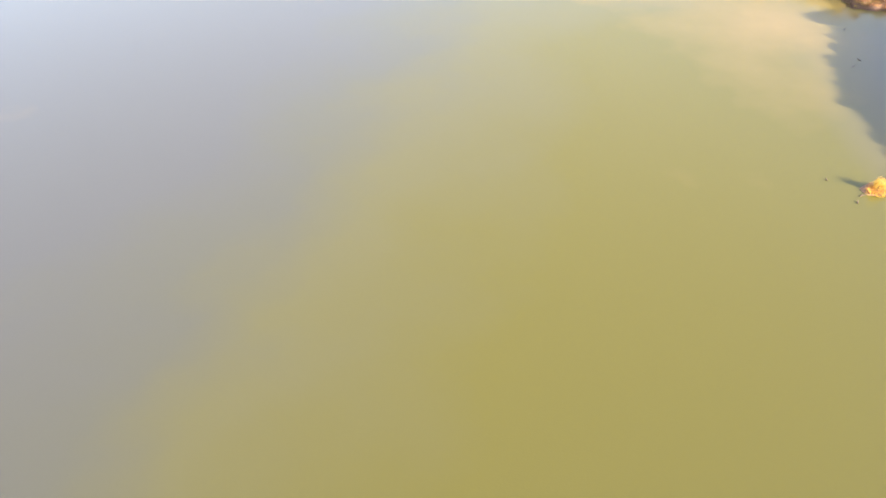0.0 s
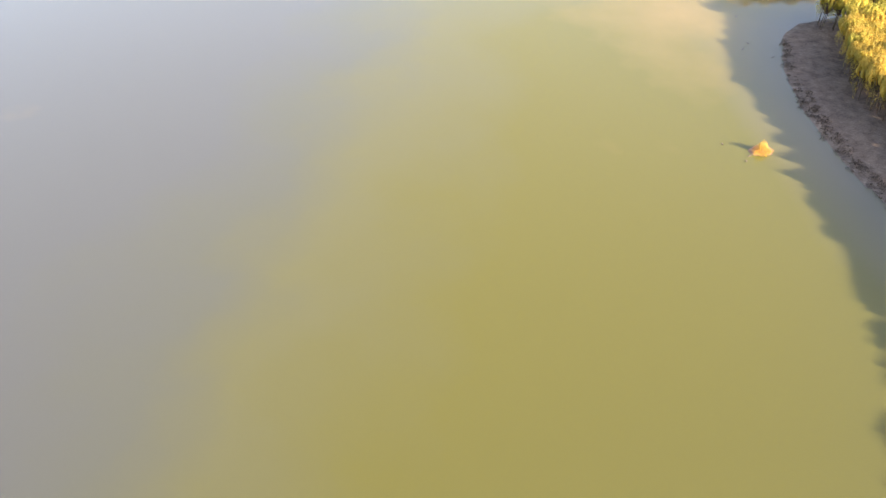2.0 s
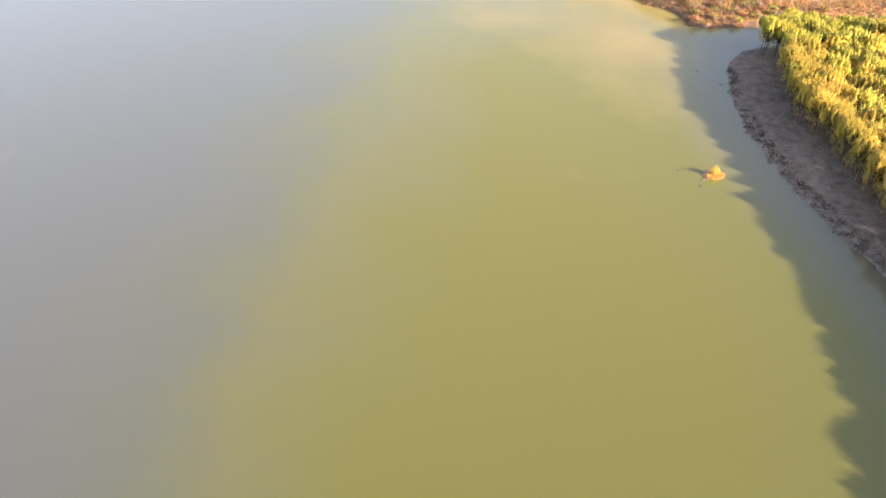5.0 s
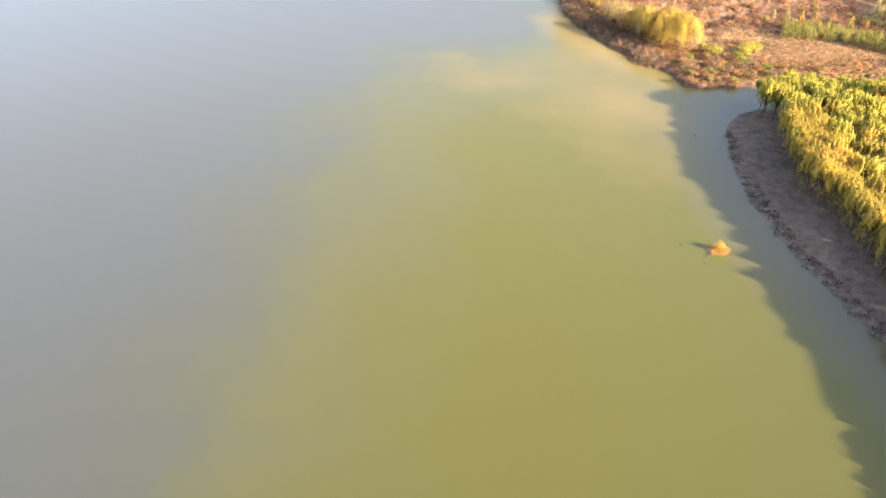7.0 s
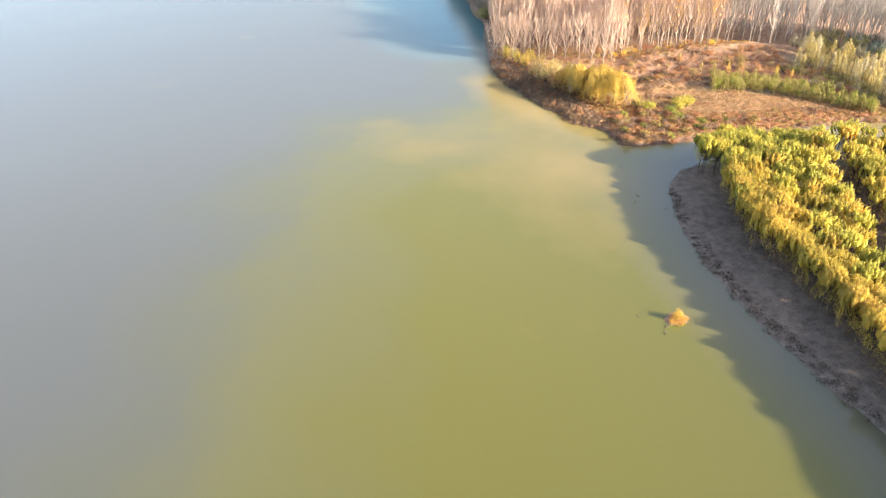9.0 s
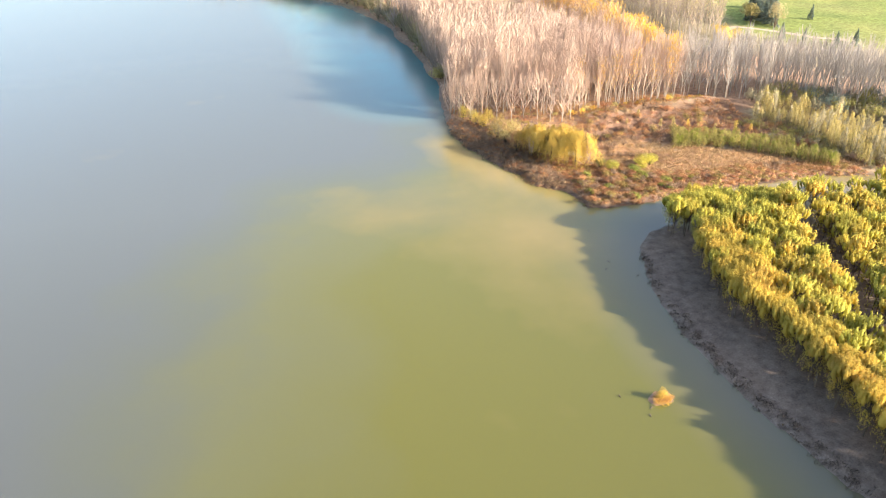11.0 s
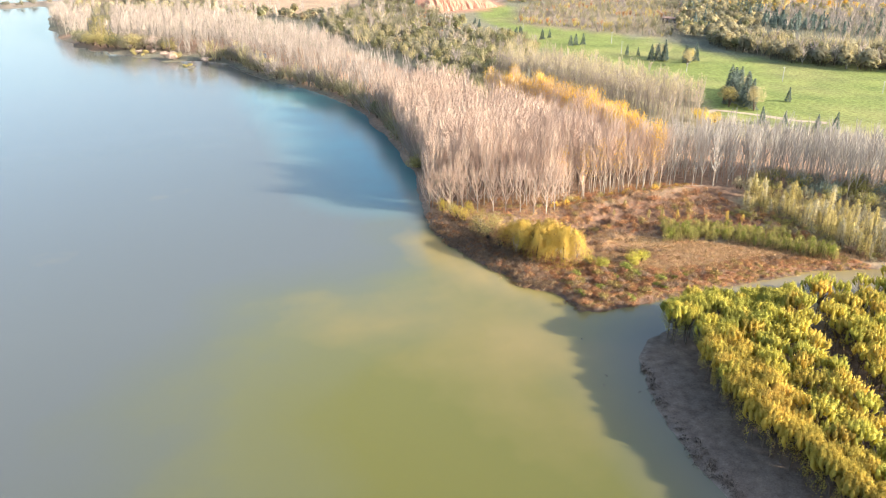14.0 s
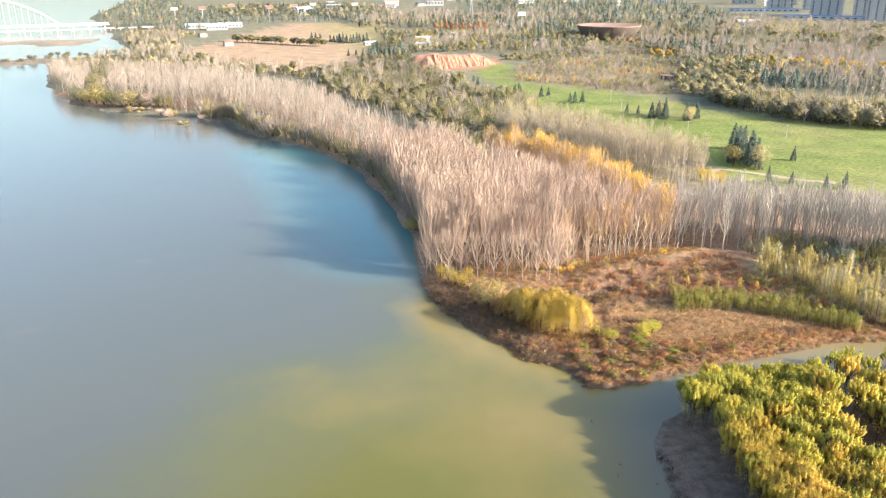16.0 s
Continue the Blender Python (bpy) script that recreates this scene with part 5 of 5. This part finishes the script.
def utility_pole(x, y, h=9.0):
    ob = thing("utility_pole", on(x, y), "thin pale concrete utility pole in the field", "pole", "utility poles")
    part("post", tube(np.array([[0, 0, -0.5], [0, 0, h * 0.5], [0, 0, h]]), (0.22, 0.18, 0.13), 8), CONCRETE, ob)
    part("crossarm", box(0, 0, h - 0.6, 1.8, 0.12, 0.12), STEEL, ob)
    for k in (-0.8, 0.0, 0.8):
        part("insulator", tube(np.array([[k, 0, h - 0.55], [k, 0, h - 0.3]]), (0.06, 0.05), 6), WHITE, ob)
    return ob


for x, y, h in ((373, 435, 9), (384, 669, 9.5), (352, 600, 9), (334, 556, 9), (402, 388, 7), (322, 700, 8), (410, 360, 6), (336, 480, 6)):
    utility_pole(x, y, h)

# dirt tracks
def strip(name, line, width, mat, label, lift=0.06, steps=8):
    p = np.array(line, float)
    s = np.linspace(0, len(p) - 1, (len(p) - 1) * steps + 1)
    c = np.stack([np.interp(s, np.arange(len(p)), p[:, i]) for i in (0, 1)], 1)
    t = np.gradient(c, axis=0)
    n = np.stack([-t[:, 1], t[:, 0]], 1) / (np.linalg.norm(t, axis=1)[:, None] + 1e-9)
    off = np.linspace(-0.5, 0.5, 4)
    pts = (c[:, None] + n[:, None] * (width * off[None, :, None]) * (1 + 0.12 * np.sin(s * 5)[:, None, None])).reshape(-1, 2)
    z = height(pts[:, 0], pts[:, 1]) + lift
    i, j = np.meshgrid(np.arange(len(c) - 1), np.arange(3), indexing="ij")
    a = i * 4 + j
    tri = np.concatenate([np.stack([a, a + 4, a + 5], -1).reshape(-1, 3), np.stack([a, a + 5, a + 1], -1).reshape(-1, 3)])
    return tagged(new(name, solid(name, np.concatenate([pts, z[:, None]], 1), tri, mat, smooth=True)), label, "road", kind="structure")


strip("dirt_road_1", [(386, 912), (420, 922), (459, 934), (500, 942), (545, 948), (640, 950)], 6.0, TRACK, "pale dirt road leading to the earth mound", 0.25)
strip("dirt_road_2", [(278, 384), (288, 388), (298, 377), (310, 358), (322, 346)], 4.0, TRACK, "pale dirt track beside the green field", 0.15)
strip("dirt_road_3", [(150, 284), (160, 286.5), (172, 288), (190, 287.5), (204, 285)], 0.9, TRACK, "trodden path along the poplar stand", 0.05)
strip("dirt_road_4", [(558, 852), (595, 905), (650, 880), (720, 990)], 4.0, TRACK, "dirt road between the far woods", 0.25)
strip("yard_1", [(332, 1150), (360, 1140), (400, 1125)], 60.0, CONCRETE, "pale concrete yard between conifers", 0.3)
strip("road_1", [(-60, 1755), (150, 1790), (420, 1830), (800, 1760), (1150, 1600), (1500, 1300)], 18.0, ASPHALT, "far asphalt road beyond the fields", 0.5)
strip("road_2", [(100, 1990), (420, 2010), (900, 2000), (1500, 1900)], 16.0, ASPHALT, "second far asphalt road", 0.6)


def house(x, y, w, d, h, turn, wallmat, roofmat, label, pitch=0.35, windows=3, name="house"):
    ob = thing(name, on(x, y, -0.3), label, "building", "", turn)
    part("wall", box(0, 0, h / 2, w, d, h), wallmat, ob)
    e, r = 0.4, pitch * d / 2
    v = np.array([[-w / 2 - e, -d / 2 - e, h], [w / 2 + e, -d / 2 - e, h], [w / 2 + e, d / 2 + e, h], [-w / 2 - e, d / 2 + e, h], [-w / 2 - e, 0, h + r], [w / 2 + e, 0, h + r]])
    v = np.concatenate([v, v + [0, 0, 0.25]])
    f = np.array([[0, 1, 5], [0, 5, 4], [2, 3, 4], [2, 4, 5], [3, 0, 4], [1, 2, 5]])
    part("roof", (v, np.concatenate([f[:, ::-1], f + 6])), roofmat, ob)
    for k in range(windows):
        px = (k + 0.5) / windows * w - w / 2
        win = part("window", box(px, -d / 2 - 0.03, h * 0.55, w / windows * 0.45, 0.1, h * 0.35), GLASSY, ob)
        part("window_frame", box(px, -d / 2 - 0.06, h * 0.55 - h * 0.19, w / windows * 0.55, 0.16, 0.12), WHITE, win)
    part("door", box(w / 2 + 0.02, 0, 1.05, 0.08, 1.0, 2.1), WOOD, ob)
    return ob


house(113, 1210, 12, 8, 5, 12, PLASTER, TILE, "small lone plaster hut in the brown field", name="hut")
house(88, 1388, 12, 8, 5, 30, PLASTER, TILE, "small lone plaster hut near the wood", name="hut")
house(352, 1090, 16, 9, 5, -8, PLASTER, WHITE, "low pale farm building by the conifers")
house(384, 1170, 26, 12, 6, 10, PLASTER, WHITE, "low pale yard building")
house(445, 1230, 22, 10, 6, 14, WHITE, CONCRETE, "low white yard building")
house(300, 1150, 18, 9, 4, 6, WHITE, WHITE, "small white shed at the field's edge")
house(467, 686, 16, 6, 4, -62, BROWNWALL, TILE, "small brick shed behind the scrub")
for x, y, w, d_, h in ((90, 1600, 40, 22, 7), (122, 1545, 36, 22, 9), (150, 1610, 44, 22, 7)):
    house(x, y, w, d_, h, -6, WHITE, WHITE, "long white sheet-metal warehouse", 0.2, 7, "warehouse")
for k in range(16):
    a = np.random.default_rng(500 + k)
    x, y = a.uniform(350, 1300), a.uniform(2050, 2500)
    house(x, y, a.uniform(22, 60), a.uniform(14, 24), a.uniform(6, 14), a.uniform(-30, 30), (FACADE, PLASTER, CONCRETE, FACADE)[k % 4], (CONCRETE, BLUE, CONCRETE, TILE)[k % 4], "far low town building with a plain roof", 0.25, 6, "town_building")
house(1010, 1230, 40, 20, 10, -25, WHITE, CONCRETE, "white house with dark roof behind far trees")
house(1045, 1215, 26, 16, 7, -25, WHITE, TILE, "white house below far trees")

# round brown hall
hall = thing("round_hall", on(655, 1110, -0.5), "round brown hall that widens towards its flat rim", "building")
a = np.linspace(0, 2 * math.pi, 49)[:-1]
prof = ((0, 34), (3, 36), (12, 43), (19, 47), (20.5, 47.5), (20.5, 45.5), (17, 30), (16, 0.1))
v = np.concatenate([np.stack([r * np.cos(a), r * np.sin(a), np.full(48, z)], 1) for z, r in prof])
i, j = np.meshgrid(np.arange(len(prof) - 1), np.arange(48), indexing="ij")
q = np.stack([i * 48 + j, i * 48 + (j + 1) % 48, (i + 1) * 48 + (j + 1) % 48, (i + 1) * 48 + j], -1).reshape(-1, 4)
tri = np.concatenate([q[:, [0, 1, 2]], q[:, [0, 2, 3]]])
low = (tri < 48 * 4).all(axis=1)
part("wall", (v, tri[low]), BROWNWALL, hall)
part("roof", (v, tri[~low]), TILE, hall, "dull brown rim and roof")


def apartments(x, y, w, d_, h, turn):
    ob = thing("apartment_block", on(x, y, -1), "tall pale grey apartment tower with rows of windows", "building", "apartment towers", turn)
    part("wall", box(0, 0, h / 2, w, d_, h), FACADE, ob)
    part("roof", box(0, 0, h + 1.5, w * 0.5, d_ * 0.6, 3), CONCRETE, ob)
    cols = int(w / 7)
    for k in range(cols):
        px = (k + 0.5) * w / cols - w / 2
        if k % 2:
            part("bay", joined([box(px, -d_ / 2 - 0.35, h / 2, 3.6, 0.7, h - 4.0)] + [box(px, -d_ / 2 - 0.9, 3.0 * n + 1.2, 4.2, 1.8, 1.3) for n in range(1, int(h / 3))]), WHITE, ob)
        else:
            tagged(part("window_column", joined([box(px, -d_ / 2 - 0.05, 3.0 * n + 1.6, 3.4, 0.3, 1.7) for n in range(1, int(h / 3))]), GLASSY, ob), kind="stuff")
    for k in range(3):
        py = (k + 0.5) * d_ / 3 - d_ / 2
        tagged(part("window_column", joined([box(-w / 2 - 0.05, py, 3.0 * n + 1.6, 0.3, 2.4, 1.7) for n in range(1, int(h / 3))]), GLASSY, ob), kind="stuff")
    return ob


for x, y, w, turn in ((1515, 1850, 62, -38), (1440, 1640, 66, -38), (1480, 1560, 60, -38), (1352, 1400, 62, -40), (1395, 1330, 60, -40), (1340, 1250, 56, -40), (1560, 1750, 60, -38), (1620, 1950, 60, -36), (1330, 2000, 60, -34)):
    apartments(x, y, w, 16, 78, turn)
for x, y, w, turn in ((1330, 1560, 150, -38), (1290, 1330, 170, -52)):
    house(x, y, w, 18, 7, turn, WHITE, BLUE, "long white building with a blue sheet roof", 0.2, 12, "long_shed")


def pylon(x, y, h=42):
    ob = thing("pylon", on(x, y), "steel lattice transmission tower", "pylon", "pylons")
    for sx in (-1, 1):
        for sy in (-1, 1):
            part("leg", tube(np.array([[sx * 4, sy * 4, 0], [sx * 1.6, sy * 1.6, h * 0.6], [sx * 0.5, sy * 0.5, h]]), (0.35, 0.3, 0.2), 4), STEEL, ob)
    for k in range(7):
        z0, z1 = h * k / 7, h * (k + 1) / 7
        w0, w1 = 4 * (1 - k / 7) + 0.4, 4 * (1 - (k + 1) / 7) + 0.4
        part("brace", joined([tube(np.array([[-w0, s * w0, z0], [w1, s * w1, z1]]), (0.16, 0.16), 3) for s in (-1, 1)] + [tube(np.array([[s * w0, -w0, z0], [s * w1, w1, z1]]), (0.16, 0.16), 3) for s in (-1, 1)]), STEEL, ob)
    for z in (0.72, 0.86, 0.97):
        part("crossarm", box(0, 0, h * z, 12 * (1.3 - z * 0.6), 0.5, 0.5), STEEL, ob)
    return ob


for x, y in ((662, 1685), (905, 1490), (1120, 1320), (730, 2150)):
    pylon(x, y)


def billboard(x, y, h, w, mat, label):
    ob = thing("billboard", on(x, y), label, "billboard", "billboards")
    part("post", tube(np.array([[0, 0, -0.5], [0, 0, h]]), (0.8, 0.6), 10), WHITE, ob)
    part("panel", box(0, 0, h + 2.4, w, 1.2, 5.4), mat, ob)
    part("panel_frame", joined([box(0, 0, h - 0.5, w + 0.6, 1.4, 0.4), box(0, 0, h + 5.3, w + 0.6, 1.4, 0.4)]), STEEL, ob)
    return ob


for x, y, h, m in ((634, 1370, 22, WHITE), (326, 1950, 20, BRICKRED), (380, 2010, 20, WHITE), (268, 1960, 18, BRICKRED), (190, 2020, 20, BRICKRED), (120, 1960, 18, BRICKRED), (60, 1900, 20, WHITE), (478, 1990, 18, WHITE)):
    billboard(x, y, h, 15, m, "tall roadside billboard on a white post")
for k in range(26):
    x = 60 + 30 * k
    y = 1740 + 22 * math.sin(k * 0.5) + (0 if k < 13 else (k - 13) * -4)
    ob = thing("street_lamp", on(x, y), "tall pale street lamp beside the far road", "lamp post", "street lamps")
    part("post", tube(np.array([[0, 0, 0], [0, 0, 13]]), (0.35, 0.2), 6), WHITE, ob)
    part("arm", tube(np.array([[0, 0, 12.8], [1.6, 0, 13.4], [3.0, 0, 13.4]]), (0.15, 0.12, 0.1), 4), WHITE, ob)
    part("lamp_head", box(3.0, 0, 13.35, 1.2, 0.5, 0.25), STEEL, ob)

# earth mound with a cut, gullied face
mound = thing("earth_mound", on(318, 868, -0.5), "heap of bare red earth with a gullied cut face", "earth heap", turn=12, size=0.78)
mu, mv = np.meshgrid(np.linspace(-62, 62, 110), np.linspace(-34, 46, 60), indexing="ij")
rim = 1 - (mu / (58 + 5 * np.sin(mv * 0.2))) ** 4 - np.clip(mv / 44, 0, 1) ** 2
gully = 2.2 * np.abs(wave(mu, 0.35 * mv, 0.23, 1.0)) + 1.5 * np.abs(wave(mu, 0.3 * mv, 0.61, 2.0)) + 1.4 * np.abs(np.sin(mu * 0.052 + 1.0))
face = np.clip((mv + 26 - gully * 2.0) / 12, 0, 1)
mz = np.clip(rim, 0, 1) ** 0.5 * face ** 0.8 * (20 - 5.0 * np.sin(mu * 0.03 + 1) + 1.2 * np.sin(mu * 0.21) * np.sin(mv * 0.17)) - 0.2
nu, nv = mu.shape
i, j = np.meshgrid(np.arange(nu - 1), np.arange(nv - 1), indexing="ij")
a = i * nv + j
part("earth_body", (np.stack([mu.ravel(), mv.ravel(), mz.ravel()], 1), np.concatenate([np.stack([a, a + nv, a + nv + 1], -1).reshape(-1, 3), np.stack([a, a + nv + 1, a + 1], -1).reshape(-1, 3)])), EARTH, mound)

# bridges over the upper lake
bridge = thing("arch_bridge", (-140, 1640, -1.0), "white tied-arch road bridge over the upper lake", "bridge", turn=6)
SPAN, RISE = 230.0, 46.0
part("deck", box(-SPAN / 2 - 40, 0, 11.5, SPAN + 240, 26, 2.2), CONCRETE, bridge)
for sy in (-11, 11):
    s = np.linspace(0, 1, 33)
    part("arch_rib", tube(np.stack([-SPAN * s, np.full(33, float(sy)), 12.5 + 4 * RISE * s * (1 - s)], 1), np.full(33, 1.9), 8), WHITE, bridge)
    for k in range(1, 24):
        q = k / 24
        part("hanger", tube(np.array([[-SPAN * q, sy, 12.6], [-SPAN * q, sy, 12.5 + 4 * RISE * q * (1 - q)]]), (0.28, 0.28), 4), WHITE, bridge)
    part("parapet", box(-SPAN / 2 - 40, sy * 1.13, 13.4, SPAN + 240, 0.4, 1.6), WHITE, bridge)
for k in range(9):
    q = k / 8
    part("wind_brace", box(-SPAN * (0.15 + 0.7 * q), 0, 12.5 + 4 * RISE * (0.15 + 0.7 * q) * (0.85 - 0.7 * q), 1.4, 22, 1.2), WHITE, bridge)
for k in range(18):
    part("pier", box(-SPAN - 140 + 26 * k, 0, 5.2, 3, 20, 11.4), CONCRETE, bridge)
foot = thing("low_bridge", (-158, 1600, -0.6), "low white footbridge on many piers", "bridge", turn=8)
part("deck", box(0, 0, 5.5, 360, 7, 1.0), WHITE, foot)
for sy in (-3.3, 3.3):
    part("railing", joined([box(0, sy, 6.9, 360, 0.2, 0.25), box(0, sy, 6.3, 360, 0.2, 0.2)] + [box(-176 + 8 * k, sy, 6.4, 0.3, 0.3, 1.2) for k in range(45)]), WHITE, foot)
for k in range(22):
    part("pier", box(-170 + 16 * k, 0, 2.4, 1.4, 5, 5.6), CONCRETE, foot)

# fishing camp on the west shore
for k, (x, y, w, turn) in enumerate(((80, 646, 8, 20), (86, 641, 6, -10))):
    ob = thing("tarpaulin_tent", on(x, y), "low shelter of faded blue tarpaulin on the shore", "tent", "tarpaulin shelters", turn)
    v = np.array([[-w / 2, -3, 0], [w / 2, -3, 0], [w / 2, 3, 0], [-w / 2, 3, 0], [-w / 2 + 0.6, -0.3, 2.6], [w / 2 - 0.6, 0.2, 2.4]], float)
    part("sheet", (np.concatenate([v, v + [0, 0, 0.06]]), np.concatenate([np.array([[0, 1, 5], [0, 5, 4], [2, 3, 4], [2, 4, 5], [3, 0, 4], [1, 2, 5]])[:, ::-1], np.array([[0, 1, 5], [0, 5, 4], [2, 3, 4], [2, 4, 5], [3, 0, 4], [1, 2, 5]]) + 6])), BLUE, ob)
    part("ridge_pole", tube(np.array([[-w / 2, -0.3, 2.6], [w / 2, 0.2, 2.4]]), (0.06, 0.06), 5), WOOD, ob)
net = thing("net_fence", (0, 0, 0), "low row of stakes with a pale net in the shallows", "fence")
line = [(61, 621), (66, 600), (73, 578), (79, 564), (86, 566), (94, 572)]
for k in range(5):
    for q in range(4):
        x, y = line[k][0] + (line[k + 1][0] - line[k][0]) * q / 4, line[k][1] + (line[k + 1][1] - line[k][1]) * q / 4
        part("stake", tube(np.array([[x, y, -1.0], [x, y, 1.0]]), (0.12, 0.1), 5), WOOD, net)
    (x0, y0), (x1, y1) = line[k], line[k + 1]
    part("net", tube(np.array([[x0, y0, 0.45], [(x0 + x1) / 2, (y0 + y1) / 2, 0.3], [x1, y1, 0.45]]), (0.12, 0.10, 0.12), 5), WOOD, net)

# driftwood by the islet and on the mud
for k, (x, y, ln, turn) in enumerate(((88.2, 136.9, 1.0, 20), (86.8, 135.0, 0.7, 70), (107.0, 189.5, 0.9, 130), (104.5, 186.0, 0.8, 40), (110.5, 181.0, 0.9, 10), (109.8, 206.0, 0.8, 60), (84.0, 141.8, 0.6, 100))):
    r = np.random.default_rng(600 + k)
    ob = thing("driftwood", (x, y, max(0.0, float(height(x, y)[0]))), "dark wet driftwood snag in the shallows", "driftwood", "driftwood", turn)
    part("log", tube(np.array([[-ln / 2, 0, 0.02], [0, 0.1, 0.12], [ln / 2, -0.05, 0.25]]), (0.10, 0.09, 0.04), 6), DARKBARK, ob)
    part("branch", tube(np.array([[0, 0.1, 0.1], [0.15, 0.35, 0.4]]), (0.05, 0.02), 5), DARKBARK, ob)
